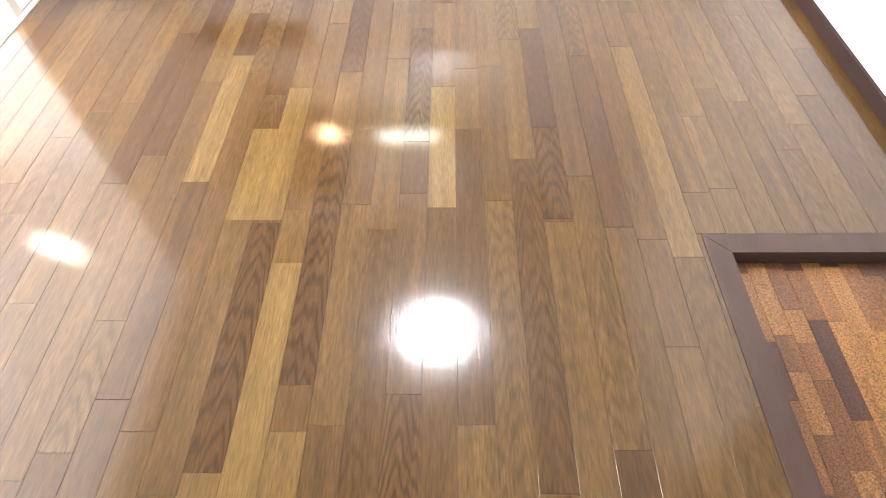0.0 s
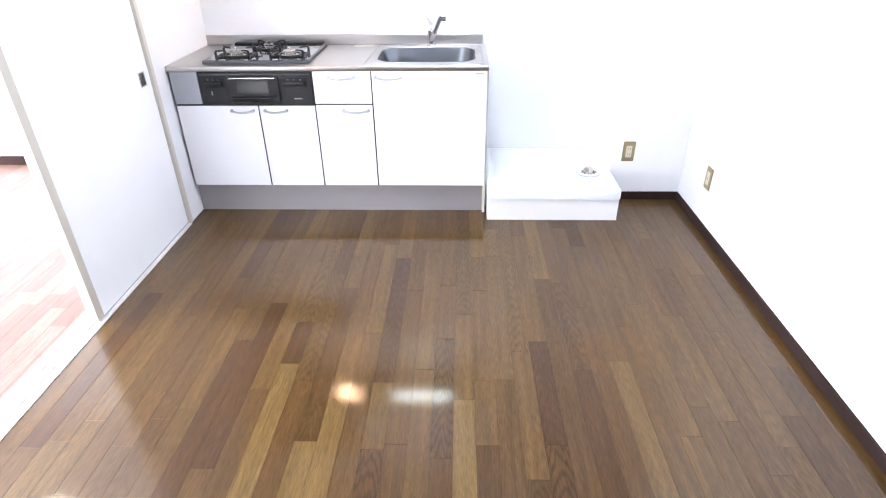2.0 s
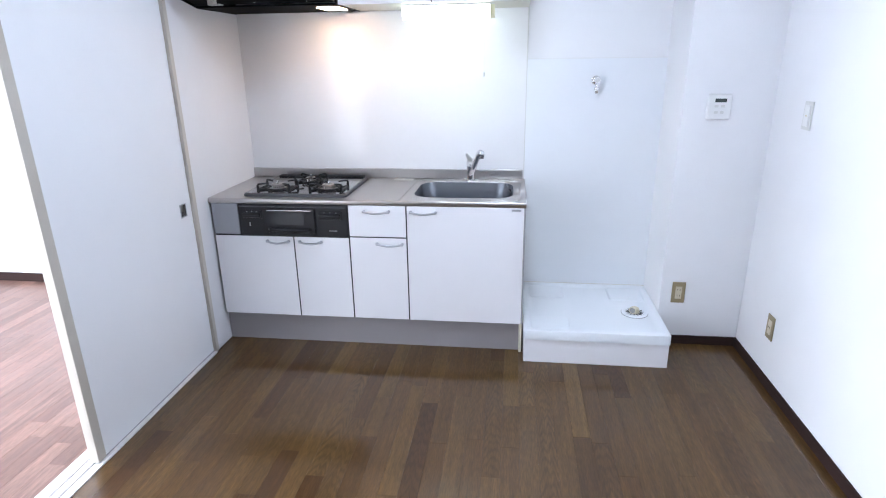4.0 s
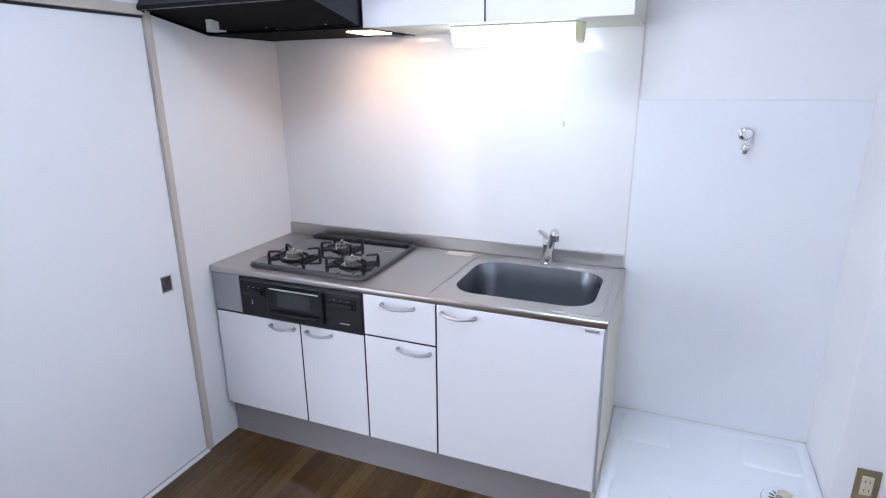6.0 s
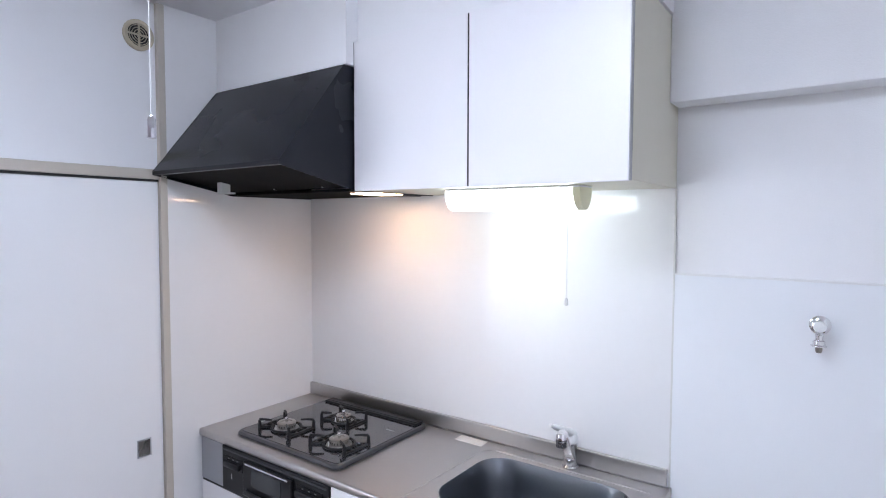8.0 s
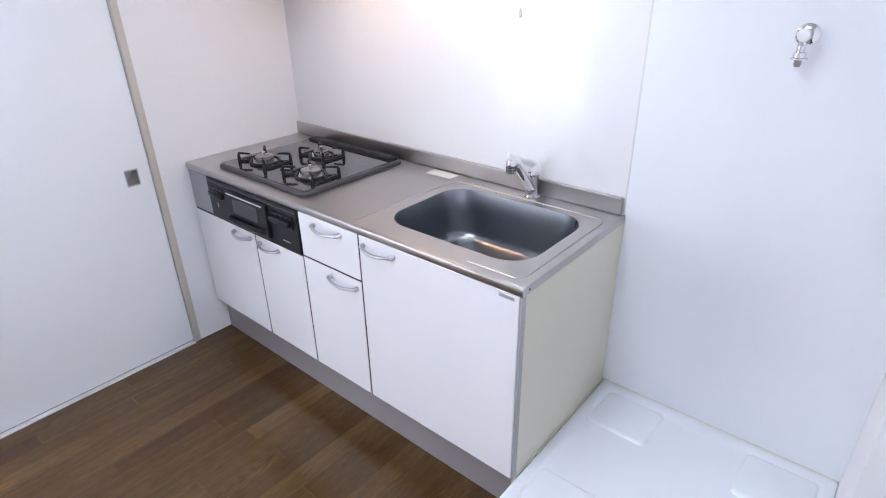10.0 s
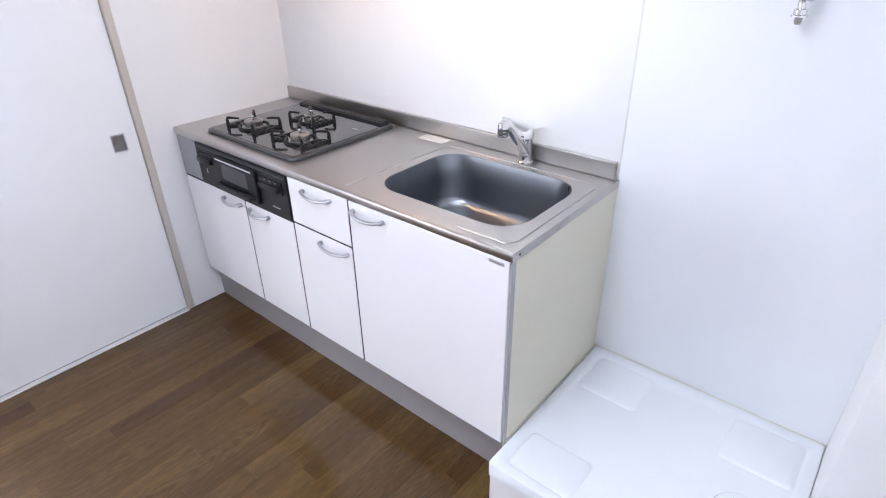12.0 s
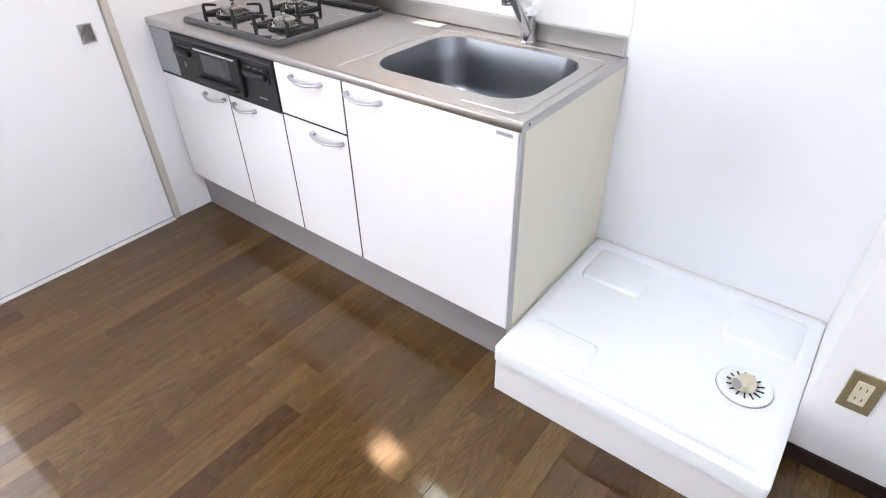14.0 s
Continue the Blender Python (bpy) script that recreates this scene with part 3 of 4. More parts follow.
# ---- gas hob with grill ----
def hob():
    h = thing("gas_hob", (0.47, -0.3, 0.85), "black glass three-burner gas hob with grill front", "gas hob")
    x0, x1, y0, y1 = 0.177, 0.754, -0.556, -0.044
    bm = bmesh.new()
    rings = []
    for inset, z in ((0.0, 0.8505), (0.0, 0.858), (0.004, 0.864), (0.010, 0.8655)):
        rings.append([bm.verts.new((x, y, z)) for x, y in round_rect(x0 + inset, x1 - inset, y0 + inset, y1 - inset, 0.03, 5)])
    for a, b in zip(rings, rings[1:]):
        for k in range(len(a)):
            bm.faces.new((a[k], a[(k + 1) % len(a)], b[(k + 1) % len(a)], b[k]))
    bm.faces.new(rings[0][::-1])
    bm.faces.new(rings[-1])
    part("rim", bm, DARK_RIM, h, "dark grey rim", True)
    g = bmesh.new()
    lo = [g.verts.new((x, y, 0.8657)) for x, y in round_rect(x0 + 0.013, x1 - 0.013, y0 + 0.013, y1 - 0.013, 0.022, 5)]
    hi = [g.verts.new((x, y, 0.8672)) for x, y in round_rect(x0 + 0.014, x1 - 0.014, y0 + 0.014, y1 - 0.014, 0.022, 5)]
    for k in range(len(lo)):
        g.faces.new((lo[k], lo[(k + 1) % len(lo)], hi[(k + 1) % len(lo)], hi[k]))
    g.faces.new(hi)
    glass = part("glass_top", g, BLACK_GLASS, h)
    part("maker_mark", box(0.66, 0.70, -0.20, -0.195, 0.8672, 0.8675), GREY_STRIP, glass)
    for cx, cy, r in ((0.330, -0.425, 1.0), (0.455, -0.232, 0.85), (0.622, -0.418, 1.0)):
        burner(h, cx, cy, r)
    ve = part("exhaust_grille", box(0.205, 0.736, -0.106, -0.056, 0.866, 0.876, 0.003), IRON, h, "black exhaust grille")
    part("cover_strip", box(0.215, 0.726, -0.095, -0.067, 0.876, 0.8785, 0.001), BLACK_PLASTIC, ve)
    # grill front
    f = part("grill_front", box(0.170, 0.7715, YF - 0.004, -0.57, 0.650, 0.822, 0.003), BLACK_PLASTIC, h, "black grill front panel")
    part("top_line", box(0.18, 0.762, YF - 0.006, YF - 0.003, 0.806, 0.812, 0.001), DARK_RIM, f)
    d = part("grill_door", box(0.320, 0.598, YF - 0.018, YF - 0.004, 0.668, 0.800, 0.004), BLACK_PLASTIC, f)
    part("window", box(0.375, 0.543, YF - 0.0195, YF - 0.017, 0.716, 0.782, 0.001), SMOKED, d, "smoked glass window")
    part("chrome_strip", box(0.338, 0.582, YF - 0.021, YF - 0.0175, 0.790, 0.796, 0.001), CHROME, d, "thin bright strip")
    bm = tube([(0.345, YF - 0.014, 0.690), (0.352, YF - 0.026, 0.690), (0.40, YF - 0.030, 0.689), (0.52, YF - 0.030, 0.689), (0.566, YF - 0.026, 0.690), (0.573, YF - 0.014, 0.690)], 0.010, steps=8)
    part("grill_handle", bm, BLACK_PLASTIC, d, "", True)
    for bx0, bx1 in ((0.195, 0.305), (0.615, 0.745)):
        c = part("control_panel", box(bx0, bx1, YF - 0.009, YF - 0.003, 0.742, 0.790, 0.002), BLACK_PLASTIC, f)
        part("control_slab", box(bx0 + 0.006, bx1 - 0.006, YF - 0.026, YF - 0.008, 0.752, 0.776, 0.006), BLACK_PLASTIC, c, "", True)
        for k in range(3):
            x = bx0 + (bx1 - bx0) * (k + 1) / 4
            part("control_mark", box(x - 0.004, x + 0.004, YF - 0.0098, YF - 0.0088, 0.781, 0.784), GREY_STRIP, c)
    part("mark", box(0.228, 0.234, YF - 0.005, YF - 0.0035, 0.702, 0.722), GREY_STRIP, f)
    part("mark", box(0.668, 0.712, YF - 0.005, YF - 0.0035, 0.680, 0.685), GREY_STRIP, f)


def burner(h, cx, cy, s):
    z = 0.867
    at = lambda fx, fy, zz: (cx + fx * s, cy + fy * s, z + zz)
    b = part("burner", lathe([(0.050 * s, 0.0), (0.048 * s, 0.004), (0.036 * s, 0.006), (0.035 * s, 0.018), (0.033 * s, 0.020)], (cx, cy, z)), BURNER, h, "round grey burner", True)
    part("burner_cap", lathe([(0.033 * s, 0.0201), (0.037 * s, 0.022), (0.037 * s, 0.026), (0.034 * s, 0.028), (0.022 * s, 0.0285), (0.020 * s, 0.025), (0.010, 0.025)], (cx, cy, z)), BURNER, b, "ring-shaped grey cap", True)
    slots = 20
    for k in range(slots):
        a = 2 * math.pi * k / slots
        part("flame_slot", tube([at(0.0345 * math.cos(a), 0.0345 * math.sin(a), 0.010), at(0.0345 * math.cos(a), 0.0345 * math.sin(a), 0.017)], 0.0016, steps=5), DARK, b)
    part("sensor", lathe([(0.0055, 0.024), (0.0055, 0.040), (0.0070, 0.041), (0.0065, 0.044), (0.002, 0.0445)], (cx, cy, z), steps=14), CHROME, b, "thin bright sensor", True)
    part("spark_pin", tube([at(-0.012, -0.043, 0), at(-0.012, -0.043, 0.022)], 0.002, steps=6), PALE, b)
    # pan support: a flat ring, two side frames with round eyes, posts at the corners, arms turned inwards
    bm = tube([at(0.058 * math.cos(2 * math.pi * k / 28), 0.058 * math.sin(2 * math.pi * k / 28), 0.005) for k in range(28)], 0.0048, steps=6, closed=True)
    for sx in (-1, 1):
        px = 0.088 * sx
        for sy in (-1, 1):
            py = 0.062 * sy
            tube([at(px, py, 0.001), at(px * 1.02, py, 0.030), at(px * 0.98, py * 0.97, 0.037)], [0.0085, 0.0062, 0.0050], bm, 6)
            tube([at(px, py, 0.036), at(px * 0.76, py * 0.82, 0.0365), at(px * 0.50, py * 0.58, 0.0345)], [0.0054, 0.0048, 0.0040], bm, 6)
            tube([at(px, py, 0.004), at(px * 0.60, py * 0.50, 0.005)], 0.0050, bm, 6)
            tube([at(px * 0.82 + 0.015 * math.cos(2 * math.pi * q / 14), py * 0.45 + 0.015 * math.sin(2 * math.pi * q / 14), 0.005) for q in range(14)], 0.0042, bm, 6, True)
        tube([at(px, -0.062, 0.004), at(px * 1.04, 0, 0.004), at(px, 0.062, 0.004)], 0.0062, bm, 6)
    part("pan_support", bm, IRON, b, "black iron pan support", True)


hob()


# ---- mixer tap ----
def faucet():
    x, y, z = 1.378, -0.054, 0.85
    f = thing("mixer_tap", (x, y, z), "chrome single-lever kitchen mixer tap with slanting spout", "tap")
    part("base", lathe([(0.028, 0.0), (0.028, 0.005), (0.0235, 0.009), (0.022, 0.075), (0.0235, 0.078), (0.0235, 0.086), (0.01, 0.087)], (x, y, z)), CHROME, f, "", True)
    part("cartridge_cap", lathe([(0.0225, 0.087), (0.0235, 0.089), (0.0235, 0.108), (0.020, 0.119), (0.012, 0.124), (0.004, 0.125)], (x, y, z)), WHITE_PLASTIC, f, "pale cap under the lever", True)
    sx, sy = 0.072, -0.238
    along = [(0.02, 0.028), (0.22, 0.068), (0.55, 0.130), (0.80, 0.177), (0.91, 0.196), (1.0, 0.203), (1.06, 0.200)]
    sp = part("spout", tube([(x + k * sx, y + k * sy, z + h) for k, h in along], [0.016, 0.0165, 0.0155, 0.0155, 0.016, 0.016, 0.014], steps=16), CHROME, f, "slanting chrome spout", True)
    hx, hy = x + 1.07 * sx, y + 1.07 * sy
    part("spray_head", lathe([(0.008, 0.216), (0.0135, 0.213), (0.015, 0.206), (0.015, 0.196), (0.012, 0.194), (0.011, 0.176), (0.008, 0.175)], (hx, hy, z), steps=18), CHROME, sp, "spray head", True)
    for zz in (0.191, 0.183, 0.175):
        part("cage_ring", tube([(hx + 0.0150 * math.cos(2 * math.pi * k / 20), hy + 0.0150 * math.sin(2 * math.pi * k / 20), z + zz) for k in range(20)], 0.0016, steps=6, closed=True), DARK_RIM, sp, "", True)
    for k in range(6):
        ca, sa = math.cos(math.pi * k / 3), math.sin(math.pi * k / 3)
        part("cage_bar", tube([(hx + 0.0150 * ca, hy + 0.0150 * sa, z + 0.196), (hx + 0.0150 * ca, hy + 0.0150 * sa, z + 0.174)], 0.0013, steps=5), DARK_RIM, sp)
    bm = tube([(x + 0.002, y + 0.010, z + 0.112), (x - 0.001, y - 0.012, z + 0.124), (x - 0.007, y - 0.050, z + 0.143), (x - 0.013, y - 0.095, z + 0.164), (x - 0.018, y - 0.128, z + 0.180)], [0.017, 0.017, 0.012, 0.009, 0.006], steps=14)
    part("lever", bm, WHITE_PLASTIC, f, "pale lever", True)
    part("index_mark", box(x - 0.005, x + 0.005, y - 0.0245, y - 0.0225, z + 0.093, z + 0.097), DARK, f)


faucet()


# ---- range hood ----
def range_hood():
    h = thing("range_hood", (0.37, -0.3, 1.80), "black slanted range hood with a lit warm lamp", "range hood")
    x0, x1 = 0.006, 0.746
    side = [(-0.505, 2.222), (-0.505 + 0.50, 2.222), (-0.005, 1.800), (-0.44, 1.800), (-0.775, 1.868), (-0.775, 1.882)]
    for a, b, name in ((x0, x0 + 0.002, "side_plate"), (x1 - 0.002, x1, "side_plate")):
        bm = bmesh.new()
        l = [bm.verts.new((a, y, z)) for y, z in side]
        r = [bm.verts.new((b, y, z)) for y, z in side]
        bm.faces.new(l), bm.faces.new(r[::-1])
        for k in range(len(side)):
            bm.faces.new((l[k], l[(k + 1) % len(l)], r[(k + 1) % len(l)], r[k]))
        part(name, bm, HOOD_BLACK, h)

    def sheet(prof, material, name, label="", xa=x0 + 0.002, xb=x1 - 0.002):
        bm = bmesh.new()
        l = [bm.verts.new((xa, y, z)) for y, z in prof]
        r = [bm.verts.new((xb, y, z)) for y, z in prof]
        bm.faces.new(l), bm.faces.new(r[::-1])
        for k in range(len(prof)):
            bm.faces.new((l[k], l[(k + 1) % len(l)], r[(k + 1) % len(l)], r[k]))
        return part(name, bm, material, h, label)
    sheet([(-0.504, 2.221), (-0.774, 1.882), (-0.774, 1.868), (-0.770, 1.868), (-0.766, 1.884), (-0.50, 2.216)], HOOD_BLACK, "front_plate", "slanting black front")
    sheet([(-0.504, 2.2215), (-0.006, 2.2215), (-0.006, 2.216), (-0.504, 2.216)], HOOD_BLACK, "top_plate")
    sheet([(-0.765, 1.874), (-0.44, 1.815), (-0.44, 1.822), (-0.765, 1.881)], HOOD_SHADED, "filter_panel", "black sloping filter panel")
    sheet([(-0.44, 1.803), (-0.006, 1.803), (-0.006, 1.812), (-0.44, 1.812)], HOOD_SHADED, "bottom_plate")
    lip = sheet([(-0.775, 1.868), (-0.765, 1.866), (-0.765, 1.872), (-0.775, 1.872)], HOOD_BLACK, "front_lip")
    part("lamp_cover", box(0.600, 0.715, -0.330, -0.165, 1.799, 1.8035, 0.001), HOOD_GLOW, h, "lit warm lamp cover")
    part("lamp_socket", box(0.600, 0.715, -0.160, -0.045, 1.797, 1.803, 0.002), DARK_RIM, h)
    latch = part("latch", box(0.150, 0.178, -0.600, -0.560, 1.800, 1.846, 0.002), PALE, h, "pale grey bracket")
    part("latch_foot", box(0.150, 0.210, -0.600, -0.560, 1.800, 1.806, 0.001), PALE, latch)
    for x in (0.33, 0.60):
        part("screw", lathe([(0.005, 0.0), (0.005, -0.003), (0.002, -0.004)], (x, -0.47, 1.820), steps=10), CHROME, h)


range_hood()


# ---- wall cabinets ----
def wall_cabinets():
    for k, (x0, x1) in enumerate(((0.752, 1.2180), (1.2180, 1.694))):
        c = thing("wall_cabinet", ((x0 + x1) / 2, -0.23, 1.80), "white laminate wall cabinet under the boxing", "cabinet", "wall cabinets")
        part("carcass", box(x0, x1, -0.446, -0.002, 1.803, 2.303, 0.001), CREAM, c, "cream carcass")
        part("dark_edge", box(x0 + 0.0005, x1 - 0.0005, -0.4485, -0.446, 1.806, 2.30), DARK, c)
        part("door", box(x0 + 0.003, x1 - 0.003, -0.467, -0.4485, 1.800, 2.304, 0.0015), CABINET, c)
        part("dark_joint", box(x1 - 0.0028, x1 - 0.0001, -0.4655, -0.4486, 1.801, 2.303), DARK if k == 0 else GREY_STRIP, c)
        part("dark_joint", box(x0 + 0.0001, x0 + 0.0028, -0.4655, -0.4486, 1.801, 2.303), DARK, c)


wall_cabinets()


def tube_light():
    t = thing("fluorescent_light", (1.30, -0.30, 1.80), "lit fluorescent light under the wall cabinet with pull string", "lamp")
    part("housing", box(1.048, 1.517, -0.350, -0.250, 1.796, 1.802, 0.003), WHITE_PLASTIC, t)
    n = 12
    bm = bmesh.new()
    ends = []
    for x in (1.050, 1.495):
        ends.append([bm.verts.new((x, -0.300 + 0.046 * math.cos(math.pi * k / n), 1.797 - 0.064 * math.sin(math.pi * k / n))) for k in range(n + 1)])
    for k in range(n):
        bm.faces.new((ends[0][k], ends[0][k + 1], ends[1][k + 1], ends[1][k]))
    bm.faces.new(ends[0]), bm.faces.new(ends[1][::-1]), bm.faces.new((ends[0][0], ends[1][0], ends[1][n], ends[0][n]))
    part("cover", bm, TUBE_GLOW, t, "glowing white cover", True)
    bm = bmesh.new()
    ends = []
    for x in (1.495, 1.517):
        ends.append([bm.verts.new((x, -0.300 + 0.047 * math.cos(math.pi * k / n), 1.797 - 0.065 * math.sin(math.pi * k / n))) for k in range(n + 1)])
    for k in range(n):
        bm.faces.new((ends[0][k], ends[0][k + 1], ends[1][k + 1], ends[1][k]))
    bm.faces.new(ends[0]), bm.faces.new(ends[1][::-1]), bm.faces.new((ends[0][0], ends[1][0], ends[1][n], ends[0][n]))
    part("end_cap", bm, END_CAP, t, "end cap coloured as if lit through", True)
    part("pull_string", tube([(1.466, -0.312, 1.745), (1.466, -0.312, 1.475)], 0.0013, steps=6), CORD, t)
    part("string_knob", lathe([(0.002, 0.012), (0.005, 0.006), (0.006, -0.008), (0.003, -0.012)], (1.466, -0.312, 1.462), steps=10), PALE, t, "", True)


tube_light()


# ---- ceiling lamp with pull cord, smoke detector, vent ----
def ceiling_lamp():
    x, y = LAMP
    c = thing("ceiling_lamp", (x, y, CEIL), "round lit white ceiling lamp with pull cord", "lamp")
    part("base", lathe([(0.09, 0.0), (0.20, -0.02), (0.21, -0.05), (0.06, -0.052)], (x, y, CEIL)), WHITE_PLASTIC, c, "", True)
    part("diffuser", lathe([(0.215, -0.045), (0.235, -0.06), (0.235, -0.10), (0.20, -0.13), (0.06, -0.14)], (x, y, CEIL), steps=40), LAMP_GLOW, c, "glowing acrylic diffuser", True)
    part("pull_cord", tube([(1.476, -1.529, CEIL - 0.135), (1.476, -1.529, 1.815)], 0.0006, steps=6), CORD, c)
    part("cord_weight", lathe([(0.002, 0.016), (0.0045, 0.012), (0.005, -0.006), (0.0055, -0.010), (0.002, -0.011)], (1.476, -1.529, 1.804), steps=14), CHROME, c, "silver cord weight", True)


def smoke_detector():
    x, y = 0.30, -0.935
    d = thing("smoke_detector", (x, y, CEIL), "yellowed round smoke detector on the ceiling", "smoke detector")
    part("base", lathe([(0.055, 0.0), (0.056, -0.010), (0.04, -0.012)], (x, y, CEIL)), OLD_CREAM, d, "", True)
    part("cap", lathe([(0.046, -0.011), (0.052, -0.016), (0.052, -0.030), (0.044, -0.040), (0.01, -0.043)], (x, y, CEIL)), OLD_CREAM, d, "", True)


def wall_vent():
    y, z = -0.808, 2.378
    v = thing("wall_vent", (-0.01, y, z), "round beige wall vent above the sliding door", "vent")
    part("flange", lathe([(0.056, -0.011), (0.056, -0.004), (0.052, 0.0), (0.042, 0.001), (0.0405, -0.008)], (0, y, z), axis="x", steps=36), VENT_BEIGE, v, "", True)
    part("hole", lathe([(0.040, -0.008), (0.040, -0.006), (0.01, -0.0055)], (0, y, z), axis="x", steps=30), DARK, v)
    for r in (0.036, 0.027, 0.018, 0.009):
        part("ring_louvre", tube([(-0.002, y + r * math.cos(2 * math.pi * k / 30), z + r * math.sin(2 * math.pi * k / 30)) for k in range(30)], 0.0015, steps=6, closed=True), VENT_BEIGE, v, "", True)
    part("cross_bar", box(-0.005, 0.0, y - 0.040, y + 0.040, z - 0.003, z + 0.003), VENT_BEIGE, v)
    part("cross_bar", box(-0.005, 0.0, y - 0.003, y + 0.003, z - 0.040, z + 0.040), VENT_BEIGE, v)


ceiling_lamp()
smoke_detector()
wall_vent()


# ---- washing machine place ----
def washer_pan():
    x0, x1, y0, y1 = 1.706, 2.4535, -0.694, -0.0065
    b = thing("pan_base", (2.08, -0.35, 0), "white boxed base under the washing machine pan", "base")
    part("box", box(x0 + 0.003, x1 - 0.004, y0 + 0.010, y1, 0.0, 0.1335, 0.002), CABINET, b)
    p = thing("washing_machine_pan", (2.08, -0.35, 0.137), "white plastic washing machine drain pan on a boxed base", "drain pan")
    bm = bmesh.new()
    rings = []
    for inset, z, r in ((0.0, 0.137, 0.012), (0.0, 0.183, 0.012), (0.002, 0.188, 0.012), (0.006, 0.190, 0.012), (0.028, 0.190, 0.02), (0.034, 0.187, 0.022), (0.042, 0.180, 0.03), (0.06, 0.178, 0.03)):
        rings.append([bm.verts.new((x, y, z)) for x, y in round_rect(x0 + inset, x1 - inset, y0 + inset, y1 - inset, r, 5)])
    for a, c in zip(rings, rings[1:]):
        for k in range(len(a)):
            bm.faces.new((a[k], a[(k + 1) % len(a)], c[(k + 1) % len(a)], c[k]))
    bm.faces.new(rings[-1])
    tray = part("tray", bm, PAN_PLASTIC, p, "", True)

    def pad(px0, px1, py0, py1):
        g = bmesh.new()
        rr = []
        for inset, z in ((0.0, 0.1775), (0.006, 0.1845), (0.012, 0.186)):
            rr.append([g.verts.new((x, y, z)) for x, y in round_rect(px0 + inset, px1 - inset, py0 + inset, py1 - inset, 0.018, 4)])
        for a, c in zip(rr, rr[1:]):
            for k in range(len(a)):
                g.faces.new((a[k], a[(k + 1) % len(a)], c[(k + 1) % len(a)], c[k]))
        g.faces.new(rr[-1])
        part("foot_pad", g, PAN_PLASTIC, tray, "", True)
    pad(x0 + 0.040, 1.953, y1 - 0.225, y1 - 0.040)
    pad(x0 + 0.036, 1.952, y0 + 0.036, -0.500)
    pad(2.212, x1 - 0.036, -0.238, y1 - 0.036)
    # drain trap with its elbow
    cx, cy = 2.324, -0.403
    t = part("drain_trap", lathe([(0.070, 0.1785), (0.070, 0.184), (0.064, 0.187), (0.040, 0.185), (0.036, 0.183), (0.012, 0.182)], (cx, cy, 0), steps=40), PAN_PLASTIC, p, "round white drain trap", True)
    part("trap_seam", tube([(cx + 0.0715 * math.cos(2 * math.pi * k / 36), cy + 0.0715 * math.sin(2 * math.pi * k / 36), 0.1795) for k in range(36)], 0.0016, steps=6, closed=True), GREY_STRIP, t)
    for k in range(14):
        a = 2 * math.pi * k / 14
        ca, sa = math.cos(a), math.sin(a)
        g = tube([(cx + 0.028 * ca, cy + 0.028 * sa, 0.1846), (cx + 0.048 * ca, cy + 0.048 * sa, 0.1862)], 0.0024, steps=6)
        part("slot", g, DARK, t)
    g = lathe([(0.027, 0.182), (0.026, 0.200), (0.021, 0.211), (0.008, 0.214)], (cx, cy, 0), steps=20)
    el = part("elbow", g, IVORY, t, "ivory hose elbow", True)
    part("elbow_mouth", tube([(cx + 0.004, cy + 0.006, 0.201), (cx - 0.013, cy - 0.020, 0.204), (cx - 0.017, cy - 0.027, 0.207), (cx - 0.018, cy - 0.0285, 0.207)], [0.017, 0.018, 0.0185, 0.021], steps=20), IVORY, el, "", True)
    d = Vector((-0.010, -0.016, -0.001)).normalized()
    e = Vector((cx - 0.018, cy - 0.0285, 0.207))
    part("mouth_hole", tube([e, e + d * 0.0015], 0.0155, steps=18), GROOVE, el)


washer_pan()


def washer_tap():
    x, z = 2.08, 1.415
    t = thing("washing_machine_tap", (x, -0.006, z), "chrome wall tap for a washing machine", "tap")
    part("wall_flange", lathe([(0.026, -0.006), (0.026, -0.010), (0.019, -0.016), (0.010, -0.017)], (x, 0, z), axis="y"), CHROME, t, "", True)
    part("body", tube([(x, -0.014, z), (x, -0.038, z), (x, -0.049, z - 0.007), (x, -0.052, z - 0.022), (x, -0.052, z - 0.036)], [0.010, 0.010, 0.0105, 0.010, 0.009], steps=14), CHROME, t, "", True)
    part("lever", lathe([(0.008, -0.046), (0.0145, -0.052), (0.0155, -0.060), (0.013, -0.066), (0.006, -0.068)], (x + 0.001, 0, z + 0.003), axis="y", steps=20), WHITE_PLASTIC, t, "pale round lever", True)
    part("collar", lathe([(0.010, -0.034), (0.0145, -0.036), (0.0145, -0.046), (0.019, -0.048), (0.019, -0.051), (0.010, -0.053)], (x, -0.052, z), steps=18), CHROME, t, "", True)
    part("nozzle", lathe([(0.0085, -0.052), (0.0085, -0.062), (0.0065, -0.068), (0.003, -0.0685)], (x, -0.052, z), steps=16), BURNER, t, "dark nozzle", True)


washer_tap()


# ---- small wall fittings ----
def on_wall(ob, m):
    for o in (ob, *ob.children_recursive):
        if o.type == "MESH":
            o.data.transform(m)


